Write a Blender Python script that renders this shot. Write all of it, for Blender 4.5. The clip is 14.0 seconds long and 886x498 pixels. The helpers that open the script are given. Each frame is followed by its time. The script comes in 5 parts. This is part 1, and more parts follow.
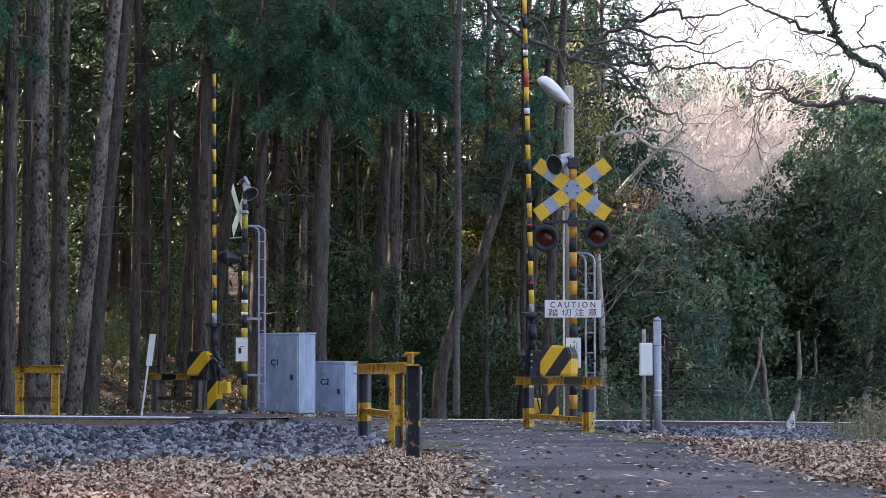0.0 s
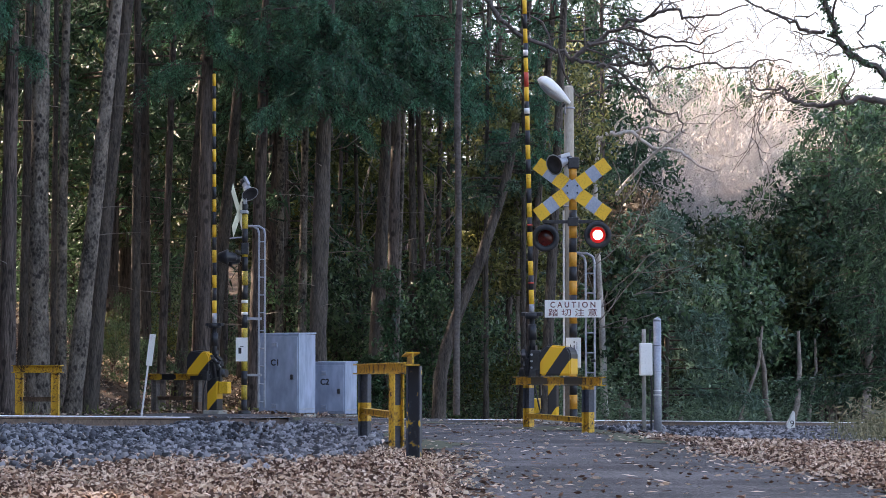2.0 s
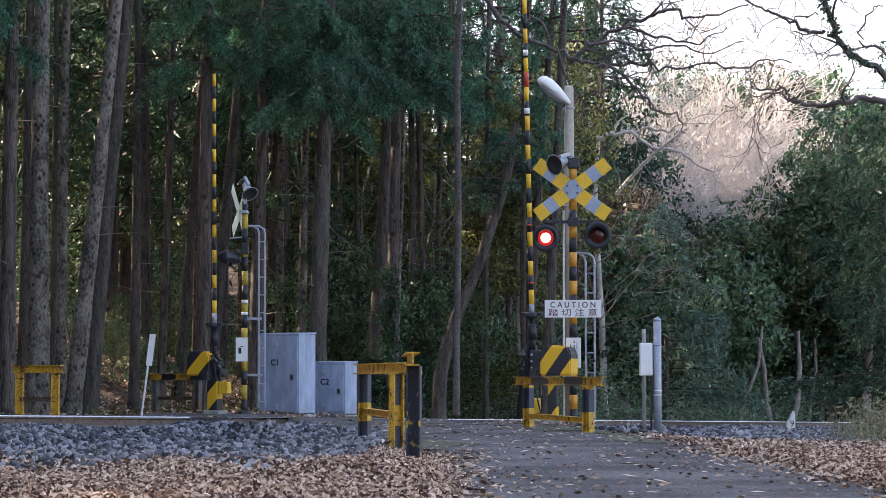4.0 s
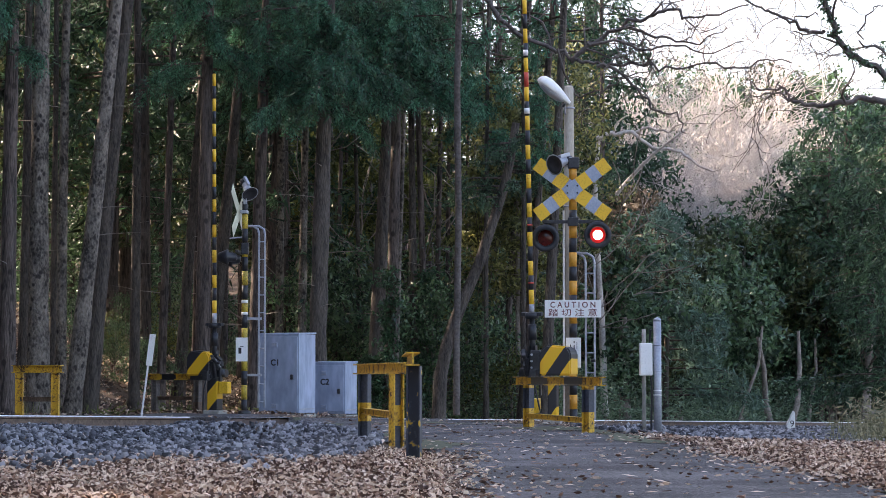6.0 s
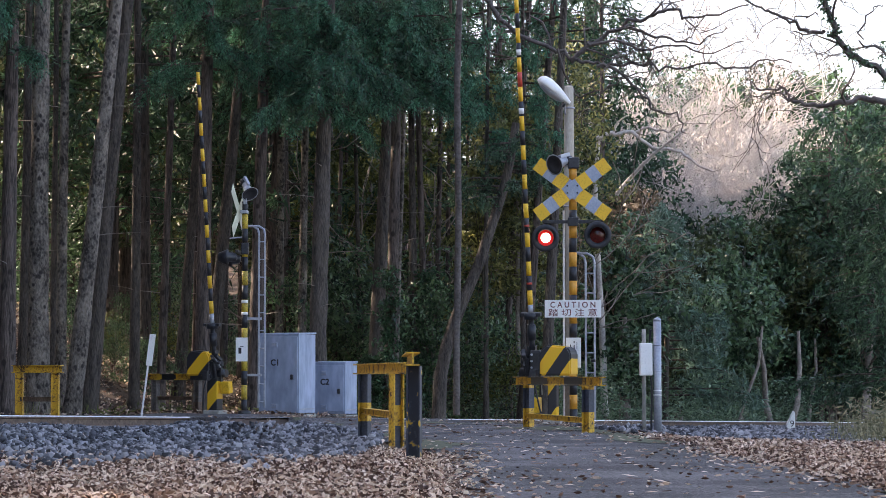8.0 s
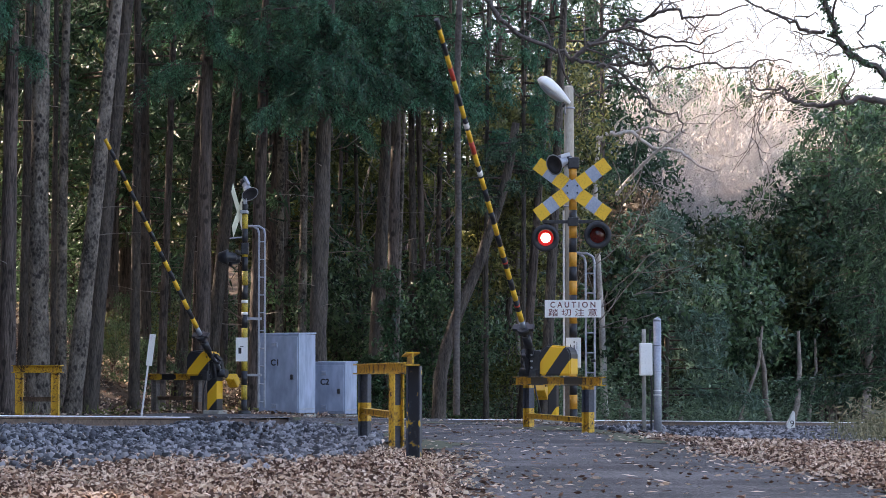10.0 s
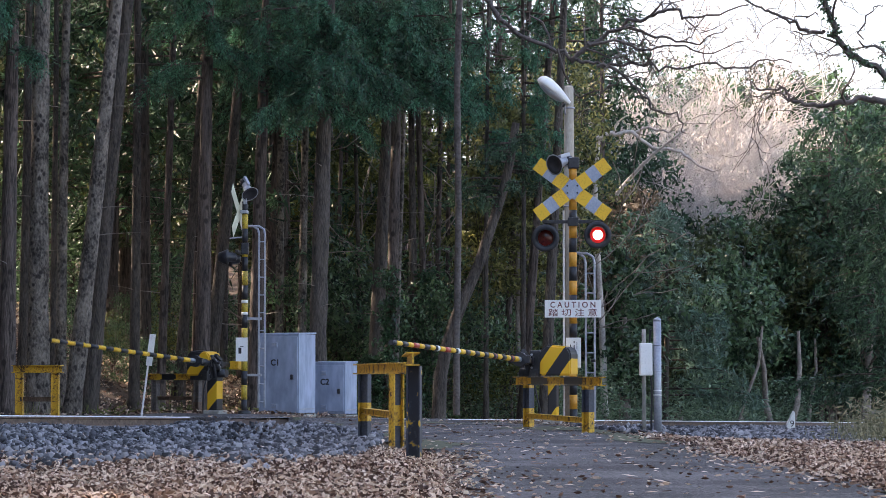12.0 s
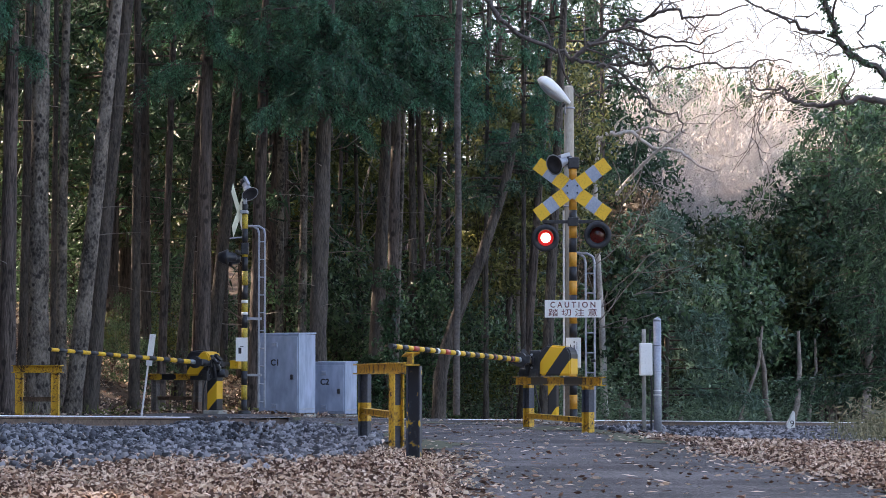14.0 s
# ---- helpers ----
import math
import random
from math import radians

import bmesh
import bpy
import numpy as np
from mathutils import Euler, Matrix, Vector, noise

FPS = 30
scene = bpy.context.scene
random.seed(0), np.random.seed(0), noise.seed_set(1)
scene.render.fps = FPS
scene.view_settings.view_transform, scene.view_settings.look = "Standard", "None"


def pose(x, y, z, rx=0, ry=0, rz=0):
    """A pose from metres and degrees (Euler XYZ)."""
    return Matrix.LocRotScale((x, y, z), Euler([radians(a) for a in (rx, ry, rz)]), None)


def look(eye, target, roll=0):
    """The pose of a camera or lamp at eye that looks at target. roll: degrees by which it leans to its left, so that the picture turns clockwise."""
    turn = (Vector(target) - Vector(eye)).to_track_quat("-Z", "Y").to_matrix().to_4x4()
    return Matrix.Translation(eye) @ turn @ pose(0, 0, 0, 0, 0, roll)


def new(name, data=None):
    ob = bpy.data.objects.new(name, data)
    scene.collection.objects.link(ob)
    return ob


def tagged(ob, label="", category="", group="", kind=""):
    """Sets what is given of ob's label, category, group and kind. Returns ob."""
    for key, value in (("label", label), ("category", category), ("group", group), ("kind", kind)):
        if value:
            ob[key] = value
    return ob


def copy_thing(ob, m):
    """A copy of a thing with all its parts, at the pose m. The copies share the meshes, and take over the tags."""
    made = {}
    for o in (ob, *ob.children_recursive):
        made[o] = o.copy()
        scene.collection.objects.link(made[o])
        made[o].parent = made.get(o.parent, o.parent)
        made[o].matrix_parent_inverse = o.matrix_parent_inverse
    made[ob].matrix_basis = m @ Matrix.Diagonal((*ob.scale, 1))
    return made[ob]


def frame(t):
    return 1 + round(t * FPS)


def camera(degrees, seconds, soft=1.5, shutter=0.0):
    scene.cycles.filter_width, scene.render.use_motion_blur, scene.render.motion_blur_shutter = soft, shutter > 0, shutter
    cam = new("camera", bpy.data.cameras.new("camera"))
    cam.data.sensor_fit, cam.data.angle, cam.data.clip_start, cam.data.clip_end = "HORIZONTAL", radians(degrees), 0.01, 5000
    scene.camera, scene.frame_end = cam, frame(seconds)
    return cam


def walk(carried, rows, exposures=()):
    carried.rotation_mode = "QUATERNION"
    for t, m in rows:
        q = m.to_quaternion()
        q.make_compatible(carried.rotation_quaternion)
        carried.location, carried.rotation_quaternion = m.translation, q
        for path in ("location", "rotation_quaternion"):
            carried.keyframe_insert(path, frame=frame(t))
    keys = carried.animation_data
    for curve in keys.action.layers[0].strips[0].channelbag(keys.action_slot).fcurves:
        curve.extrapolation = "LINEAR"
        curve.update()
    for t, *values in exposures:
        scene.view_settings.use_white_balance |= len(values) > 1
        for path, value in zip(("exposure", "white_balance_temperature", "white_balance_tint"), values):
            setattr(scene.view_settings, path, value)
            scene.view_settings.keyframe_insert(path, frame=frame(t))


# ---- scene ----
# ---- camera: a tripod about 0.6 m above the crossing ----
cam = camera(22.16, 14.0, soft=0.75, shutter=0.5)
EYE = pose(0, 0, 0.63, 90 + 3.22)
walk(cam, [(0.0, EYE), (14.0, EYE)], [(0.0, 2.07, 7050, 21), (14.0, 2.07, 7050, 21)])

# ---- sky and sun: late winter afternoon, the sun behind the wood ----
SUN_ELEVATION, SUN_TURN = 32.0, -60.0
world = bpy.data.worlds.new("world")
scene.world = world
world.use_nodes = True
sky = world.node_tree.nodes.new("ShaderNodeTexSky")
sky.sky_type, sky.sun_disc = "NISHITA", False
sky.sun_elevation, sky.sun_rotation = radians(SUN_ELEVATION), radians(SUN_TURN)
sky.dust_density = 2.5
back = world.node_tree.nodes["Background"]
world.node_tree.links.new(sky.outputs[0], back.inputs[0])
back.inputs[1].default_value = 0.15
sun = new("sun", bpy.data.lights.new("sun", "SUN"))
sun.data.energy, sun.data.angle, sun.data.color = 5.0, radians(0.6), (1.0, 0.88, 0.7)
se, st = radians(SUN_ELEVATION), radians(SUN_TURN)
sun.matrix_world = look((0, 0, 40), Vector((0, 0, 40)) - Vector((math.sin(st) * math.cos(se), math.cos(st) * math.cos(se), math.sin(se))))

# ---- materials ----


def shade(name, dark, light, scale=6.0, rough=0.7, bump=0.3, metal=0.0, fine=40.0, stretch=(1, 1, 1), spread=(0.35, 0.65), island=0.0, depth=0.01, third=None):
    """Two-scale mottled surface: a broad noise between two colours, a fine one over it, and relief."""
    m = bpy.data.materials.new(name)
    m.use_nodes = True
    n, l = m.node_tree.nodes, m.node_tree.links
    b = n["Principled BSDF"]
    co = n.new("ShaderNodeTexCoord")
    mp = n.new("ShaderNodeMapping")
    mp.inputs["Scale"].default_value = stretch
    l.new(co.outputs["Object"], mp.inputs[0])
    big, small = n.new("ShaderNodeTexNoise"), n.new("ShaderNodeTexNoise")
    for t, s in ((big, scale), (small, fine)):
        t.inputs["Scale"].default_value, t.inputs["Detail"].default_value = s, 5
        l.new(mp.outputs[0], t.inputs["Vector"])
    mix = n.new("ShaderNodeMath")
    mix.operation = "MULTIPLY_ADD"
    l.new(small.outputs[0], mix.inputs[0])
    mix.inputs[1].default_value = 0.5
    half = n.new("ShaderNodeMath")
    half.operation = "MULTIPLY_ADD"
    l.new(big.outputs[0], half.inputs[0])
    half.inputs[1].default_value, half.inputs[2].default_value = 0.5, 0.0
    l.new(half.outputs[0], mix.inputs[2])
    value = mix.outputs[0]
    if island:
        g = n.new("ShaderNodeNewGeometry")
        isl = n.new("ShaderNodeMath")
        isl.operation = "MULTIPLY_ADD"
        l.new(g.outputs["Random Per Island"], isl.inputs[0])
        isl.inputs[1].default_value = island
        sh = n.new("ShaderNodeMath")
        sh.operation = "SUBTRACT"
        l.new(value, sh.inputs[0])
        sh.inputs[1].default_value = island / 2
        l.new(sh.outputs[0], isl.inputs[2])
        value = isl.outputs[0]
    ramp = n.new("ShaderNodeValToRGB")
    e = ramp.color_ramp.elements
    e[0].position, e[1].position = spread
    e[0].color, e[1].color = (*dark, 1), (*light, 1)
    if third:
        x = e.new(spread[0] + (spread[1] - spread[0]) * 0.55)
        x.color = (*third, 1)
    l.new(value, ramp.inputs[0])
    l.new(ramp.outputs[0], b.inputs["Base Color"])
    b.inputs["Roughness"].default_value, b.inputs["Metallic"].default_value = rough, metal
    if bump:
        bp = n.new("ShaderNodeBump")
        bp.inputs["Strength"].default_value, bp.inputs["Distance"].default_value = bump, depth
        l.new(mix.outputs[0], bp.inputs["Height"])
        l.new(bp.outputs[0], b.inputs["Normal"])
    return m


def leafy(name, dark, light, clear=0.35, rough=0.5, island=0.7, third=None):
    """Leaf: its colour varies from leaf to leaf, and some light comes through."""
    m = shade(name, dark, light, 0.6, rough, 0.0, fine=3.0, island=island, spread=(0.2, 0.8), third=third)
    n, l = m.node_tree.nodes, m.node_tree.links
    out = n["Material Output"]
    tr, mx = n.new("ShaderNodeBsdfTranslucent"), n.new("ShaderNodeMixShader")
    l.new(n["Color Ramp"].outputs[0], tr.inputs[0])
    mx.inputs[0].default_value = clear
    l.new(n["Principled BSDF"].outputs[0], mx.inputs[1])
    l.new(tr.outputs[0], mx.inputs[2])
    l.new(mx.outputs[0], out.inputs[0])
    return m


def banded(name, one, two, width, turn, rough=0.45, phase=0.0):
    """Slanting paint bands, worn at the edges; width in metres, across local x and z."""
    m = shade(name, one, one, 9, rough, 0.1)
    n, l = m.node_tree.nodes, m.node_tree.links
    co = n["Texture Coordinate"]
    mp = n.new("ShaderNodeMapping")
    mp.inputs["Rotation"].default_value = (0, radians(turn), 0)
    mp.inputs["Location"].default_value = (phase, 0, 0)
    l.new(co.outputs["Object"], mp.inputs[0])
    sx = n.new("ShaderNodeSeparateXYZ")
    l.new(mp.outputs[0], sx.inputs[0])
    wob = n.new("ShaderNodeMath")
    wob.operation = "MULTIPLY_ADD"
    l.new(n["Noise Texture.001"].outputs[0], wob.inputs[0])
    wob.inputs[1].default_value = 0.012
    l.new(sx.outputs["X"], wob.inputs[2])
    saw = n.new("ShaderNodeMath")
    saw.operation = "PINGPONG"
    l.new(wob.outputs[0], saw.inputs[0])
    saw.inputs[1].default_value = width
    gt = n.new("ShaderNodeMath")
    gt.operation = "GREATER_THAN"
    l.new(saw.outputs[0], gt.inputs[0])
    gt.inputs[1].default_value = width / 2
    mx = n.new("ShaderNodeMix")
    mx.data_type = "RGBA"
    l.new(gt.outputs[0], mx.inputs["Factor"])
    l.new(n["Color Ramp"].outputs[0], mx.inputs["A"])
    mx.inputs["B"].default_value = (*two, 1)
    l.new(mx.outputs["Result"], n["Principled BSDF"].inputs["Base Color"])
    return m


def glow(name, colour, strength):
    m = bpy.data.materials.new(name)
    m.use_nodes = True
    b = m.node_tree.nodes["Principled BSDF"]
    b.inputs["Base Color"].default_value = (*colour, 1)
    b.inputs["Emission Color"].default_value = (*colour, 1)
    b.inputs["Emission Strength"].default_value = strength
    return m


YELLOW = shade("yellow paint", (0.50, 0.26, 0.02), (0.86, 0.50, 0.03), 5, 0.5, 0.15, spread=(0.3, 0.5))
OLDYELLOW = shade("faded olive yellow paint", (0.10, 0.08, 0.03), (0.62, 0.44, 0.05), 6, 0.6, 0.2, spread=(0.34, 0.56))
POLE = shade("warm weathered concrete", (0.32, 0.28, 0.22), (0.52, 0.47, 0.39), 3, 0.85, 0.3, stretch=(1, 1, 0.4))
RUSTY = shade("rusty yellow paint", (0.07, 0.04, 0.02), (0.66, 0.38, 0.03), 7, 0.65, 0.4, spread=(0.40, 0.53), third=(0.48, 0.26, 0.03))
FLAKED = shade("black paint flaking over yellow", (0.025, 0.03, 0.045), (0.60, 0.36, 0.03), 2.2, 0.6, 0.3, fine=14, spread=(0.51, 0.56), third=(0.06, 0.065, 0.08))
MOSS = shade("thin moss", (0.038, 0.042, 0.022), (0.115, 0.122, 0.062), 3, 0.95, 0.6, fine=30)
BLACK = shade("black paint", (0.012, 0.013, 0.016), (0.03, 0.032, 0.04), 5, 0.45, 0.15)
WORNBLACK = shade("worn black paint", (0.02, 0.025, 0.04), (0.06, 0.07, 0.10), 5, 0.55, 0.2)
ORANGE = shade("orange paint", (0.55, 0.24, 0.03), (0.75, 0.36, 0.04), 5, 0.45, 0.1)
BOARD = shade("grey reflective sheet", (0.25, 0.30, 0.40), (0.38, 0.43, 0.52), 6, 0.4, 0.05)
CREAM = shade("cream board back", (0.5, 0.5, 0.38), (0.66, 0.66, 0.5), 6, 0.5, 0.05)
WHITE = shade("white enamel", (0.62, 0.62, 0.6), (0.82, 0.82, 0.8), 5, 0.4, 0.05, spread=(0.25, 0.5))
MILKY = shade("milky plastic", (0.34, 0.36, 0.38), (0.52, 0.54, 0.56), 14, 0.3, 0.1)
RED = shade("red tape", (0.45, 0.05, 0.03), (0.6, 0.08, 0.05), 8, 0.4, 0.05)
LETTER = shade("brown red lettering", (0.14, 0.05, 0.05), (0.2, 0.07, 0.07), 9, 0.5, 0)
INK = shade("black lettering", (0.01, 0.01, 0.012), (0.02, 0.02, 0.025), 9, 0.5, 0)
STEEL = shade("galvanised steel", (0.28, 0.30, 0.34), (0.46, 0.48, 0.52), 8, 0.5, 0.15, metal=0.5)
GREYMETAL = shade("grey painted cabinet", (0.23, 0.285, 0.39), (0.42, 0.49, 0.62), 2.0, 0.5, 0.06, fine=9, spread=(0.36, 0.64), stretch=(1, 1, 0.4))
CONCRETE = shade("concrete", (0.25, 0.24, 0.21), (0.44, 0.42, 0.38), 4, 0.85, 0.3, stretch=(1, 1, 0.5))
ASPHALT = shade("asphalt", (0.022, 0.021, 0.02), (0.125, 0.115, 0.118), 0.8, 0.85, 0.9, fine=38, depth=0.04, spread=(0.45, 0.555), third=(0.06, 0.056, 0.056))
RUST = shade("rusty rail side", (0.07, 0.045, 0.032), (0.22, 0.15, 0.11), 9, 0.8, 0.4)
RUSTGREY = shade("rust-stained grey paint", (0.05, 0.045, 0.045), (0.20, 0.175, 0.16), 5, 0.75, 0.3)
# polished steel; whitish half-metal base paints the sky's reflection
SHINE = shade("polished rail head with painted sky sheen", (0.75, 0.75, 0.77), (0.88, 0.88, 0.9), 12, 0.35, 0.05, metal=0.45)
SOIL = shade("leaf mould and soil", (0.03, 0.022, 0.016), (0.16, 0.10, 0.065), 2.2, 0.95, 0.9, fine=24, depth=0.05)
STONE = shade("ballast stone", (0.03, 0.031, 0.036), (0.33, 0.325, 0.335), 6, 0.8, 0.5, fine=50, island=0.9, spread=(0.22, 0.86), third=(0.14, 0.142, 0.155))
LITTER = leafy("dry oak leaf", (0.09, 0.042, 0.026), (0.86, 0.70, 0.56), 0.12, 0.6, 1.0, third=(0.47, 0.295, 0.205))
BARK = shade("cedar bark", (0.018, 0.013, 0.011), (0.165, 0.125, 0.105), 4, 0.9, 1.0, fine=22, stretch=(3, 3, 0.3), depth=0.05, spread=(0.38, 0.62))
# pale and dull tones partly paint lit and shaded trunks
PALEBARK = shade("pale flecked bark", (0.028, 0.022, 0.018), (0.26, 0.22, 0.18), 3, 0.9, 1.0, fine=16, stretch=(1.6, 1.6, 0.9), depth=0.05, spread=(0.38, 0.62))
DULLBARK = shade("dark shaded bark", (0.018, 0.014, 0.012), (0.135, 0.11, 0.09), 4, 0.9, 1.0, fine=20, stretch=(2.4, 2.4, 0.5), depth=0.05, spread=(0.36, 0.64))


def flecked(m, size, dark):
    """Small dark knots strewn over a bark."""
    n, l = m.node_tree.nodes, m.node_tree.links
    v, mp = n.new("ShaderNodeTexVoronoi"), n.new("ShaderNodeMapping")
    mp.inputs["Scale"].default_value = (1, 1, 0.8)
    l.new(n["Texture Coordinate"].outputs["Object"], mp.inputs[0])
    l.new(mp.outputs[0], v.inputs["Vector"])
    v.inputs["Scale"].default_value = size
    near = n.new("ShaderNodeMapRange")
    near.inputs["From Min"].default_value, near.inputs["From Max"].default_value = 0.16, 0.30
    near.inputs["To Min"].default_value, near.inputs["To Max"].default_value = 1.0, 0.0
    l.new(v.outputs["Distance"], near.inputs["Value"])
    mx = n.new("ShaderNodeMix")
    mx.data_type = "RGBA"
    l.new(near.outputs[0], mx.inputs["Factor"])
    l.new(n["Color Ramp"].outputs[0], mx.inputs["A"])
    mx.inputs["B"].default_value = (*dark, 1)
    l.new(mx.outputs["Result"], n["Principled BSDF"].inputs["Base Color"])


flecked(PALEBARK, 7.0, (0.03, 0.023, 0.02))
flecked(BARK, 5.0, (0.035, 0.025, 0.02))
# the dark look of limbs against the sky is put into this colour
BACKLIT_BARK = shade("grey bark darkened as backlit", (0.045, 0.036, 0.032), (0.17, 0.145, 0.13), 3, 0.9, 0.5, fine=20)
BAREBARK = shade("bare grey bark", (0.10, 0.08, 0.065), (0.36, 0.31, 0.27), 3, 0.9, 0.5, fine=20)
# sunlight painted into the bark of a limb that stands in shadow
SUNLIT_LIMB = shade("grey limb bark in sunlit tone", (0.32, 0.28, 0.25), (0.66, 0.61, 0.56), 3, 0.9, 0.4, fine=20)
# twig colour raised to carry the sunlight on the far crowns
SUNLIT_TWIG = shade("twigs in sunlit tone", (0.50, 0.44, 0.41), (0.78, 0.73, 0.69), 2, 0.85, 0.0, fine=8)
# brighter copy of the cedar green, painting skylight on the low boughs
LIT_CEDAR = leafy("cedar spray in lit tone", (0.025, 0.085, 0.052), (0.12, 0.34, 0.20), 0.38)
CEDAR = leafy("cedar spray", (0.012, 0.032, 0.018), (0.075, 0.155, 0.08), 0.35)
BROADLEAF = leafy("evergreen leaf", (0.014, 0.040, 0.020), (0.14, 0.24, 0.115), 0.3, 0.35)
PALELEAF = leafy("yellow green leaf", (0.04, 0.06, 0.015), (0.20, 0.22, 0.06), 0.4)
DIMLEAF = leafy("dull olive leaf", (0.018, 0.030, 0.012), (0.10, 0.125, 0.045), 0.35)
TEALSPRAY = leafy("blue-green conifer spray", (0.05, 0.095, 0.07), (0.17, 0.27, 0.19), 0.35)
RUSSET = leafy("russet winter leaf", (0.07, 0.05, 0.03), (0.26, 0.19, 0.12), 0.35)
# sunlight on the leaves is put into this yellow
SUNLIT_LEAF = leafy("yellow leaf in sunlit tone", (0.045, 0.06, 0.02), (0.30, 0.30, 0.10), 0.4)
IVYLEAF = leafy("ivy leaf", (0.015, 0.045, 0.02), (0.06, 0.14, 0.06), 0.2, 0.35)
BAMBOO = leafy("bamboo grass blade", (0.058, 0.11, 0.065), (0.25, 0.36, 0.215), 0.35, 0.45)
STRAW = leafy("dry grass blade", (0.07, 0.075, 0.035), (0.32, 0.29, 0.17), 0.35, 0.6)
LENS_DARK = shade("dark red lens", (0.05, 0.004, 0.004), (0.11, 0.01, 0.008), 20, 0.15, 0.0)
LENS_LIT = glow("lit red lens", (1.0, 0.55, 0.42), 2.2)
LENS_RIM = glow("lit red lens rim", (0.8, 0.02, 0.02), 0.08)
HAZARD = banded("black and yellow bands", (0.86, 0.47, 0.02), (0.02, 0.021, 0.026), 0.19, -36, phase=0.16)
HAZARD_HOOD = banded("black and yellow hood bands", (0.86, 0.47, 0.02), (0.02, 0.021, 0.026), 0.165, -36, phase=0.08)
HAZARD_LOW = banded("yellow and black slanting bands", (0.80, 0.44, 0.02), (0.02, 0.021, 0.026), 0.20, -42, phase=-0.03)

# ---- mesh makers ----


def part(name, bm, material, parent=None, label="", smooth=False):
    """Links a bmesh, or a mesh, as one object, under a thing or part when given."""
    if isinstance(bm, bmesh.types.BMesh):
        me = bpy.data.meshes.new(name)
        bm.to_mesh(me)
        bm.free()
    else:
        me = bm
    for m in material if isinstance(material, (list, tuple)) else [material]:
        me.materials.append(m)
    if smooth:
        me.polygons.foreach_set("use_smooth", [True] * len(me.polygons))
    ob = new(name, me)
    ob.parent = parent
    if label:
        ob["label"] = label
    return ob


def thing(name, m, label, category, group="", kind=""):
    ob = new(name)
    ob.empty_display_size = 0.2
    ob.matrix_world = m
    return tagged(ob, label, category, group, kind)


def box(size, at=(0, 0, 0), bevel=0.006, turn=None, bm=None):
    """A bevelled box, size (x, y, z), centred at a point; added to bm when given."""
    b = bmesh.new()
    bmesh.ops.create_cube(b, size=1)
    bmesh.ops.scale(b, vec=size, verts=b.verts)
    if bevel:
        bmesh.ops.bevel(b, geom=list(b.edges), offset=min(bevel, min(size) * 0.45), segments=2, affect="EDGES", profile=0.6)
    m = Matrix.Translation(at) @ (turn.to_4x4() if turn else Matrix())
    bmesh.ops.transform(b, matrix=m, verts=b.verts)
    return merge(bm, b) if bm else b


def merge(bm, other, index=0):
    me = bpy.data.meshes.new("temp")
    other.to_mesh(me)
    other.free()
    count = len(bm.faces)
    bm.from_mesh(me)
    bpy.data.meshes.remove(me)
    if index:
        bm.faces.ensure_lookup_table()
        for f in bm.faces[count:]:
            f.material_index = index
    return bm


def rod(p, q, r, r2=None, seg=12, bm=None, index=0):
    """A round bar from p to q."""
    p, q = Vector(p), Vector(q)
    b = bmesh.new()
    bmesh.ops.create_cone(b, cap_ends=True, segments=seg, radius1=r, radius2=r if r2 is None else r2, depth=(q - p).length)
    m = Matrix.Translation((p + q) / 2) @ (q - p).to_track_quat("Z", "Y").to_matrix().to_4x4()
    bmesh.ops.transform(b, matrix=m, verts=b.verts)
    for f in b.faces:
        f.smooth = len(f.verts) == 4
        f.material_index = index
    return merge(bm, b, index) if bm else b


def lathe(profile, m=None, seg=20, bm=None, caps=True):
    """Turns a profile of (radius, height) round z."""
    b = bmesh.new()
    rings = []
    for r, z in profile:
        rings.append([b.verts.new((r * math.cos(6.28319 * k / seg), r * math.sin(6.28319 * k / seg), z)) for k in range(seg)])
    for a, c in zip(rings, rings[1:]):
        for k in range(seg):
            f = b.faces.new((a[k], a[(k + 1) % seg], c[(k + 1) % seg], c[k]))
            f.smooth = True
    for ring, flip in ((rings[0], True), (rings[-1], False)) if caps else ():
        b.faces.new(list(reversed(ring)) if flip else ring)
    if m:
        bmesh.ops.transform(b, matrix=m, verts=b.verts)
    return merge(bm, b) if bm else b


def tubes(paths, seg=6):
    """One mesh of tapering tubes; each path is a list of (point, radius)."""
    verts, faces = [], []
    for path in paths:
        start = len(verts)
        side = None
        for i, (p, r) in enumerate(path):
            p = Vector(p)
            a, c = Vector(path[max(i - 1, 0)][0]), Vector(path[min(i + 1, len(path) - 1)][0])
            d = (c - a).normalized()
            if side is None:
                side = d.orthogonal().normalized()
            side = (side - d * side.dot(d)).normalized()
            up = d.cross(side)
            for k in range(seg):
                w = 6.28319 * k / seg
                verts.append(p + (side * math.cos(w) + up * math.sin(w)) * r)
        for i in range(len(path) - 1):
            o = start + i * seg
            for k in range(seg):
                faces.append((o + k, o + (k + 1) % seg, o + seg + (k + 1) % seg, o + seg + k))
    me = bpy.data.meshes.new("tubes")
    me.from_pydata(verts, [], faces)
    me.polygons.foreach_set("use_smooth", [True] * len(faces))
    return me


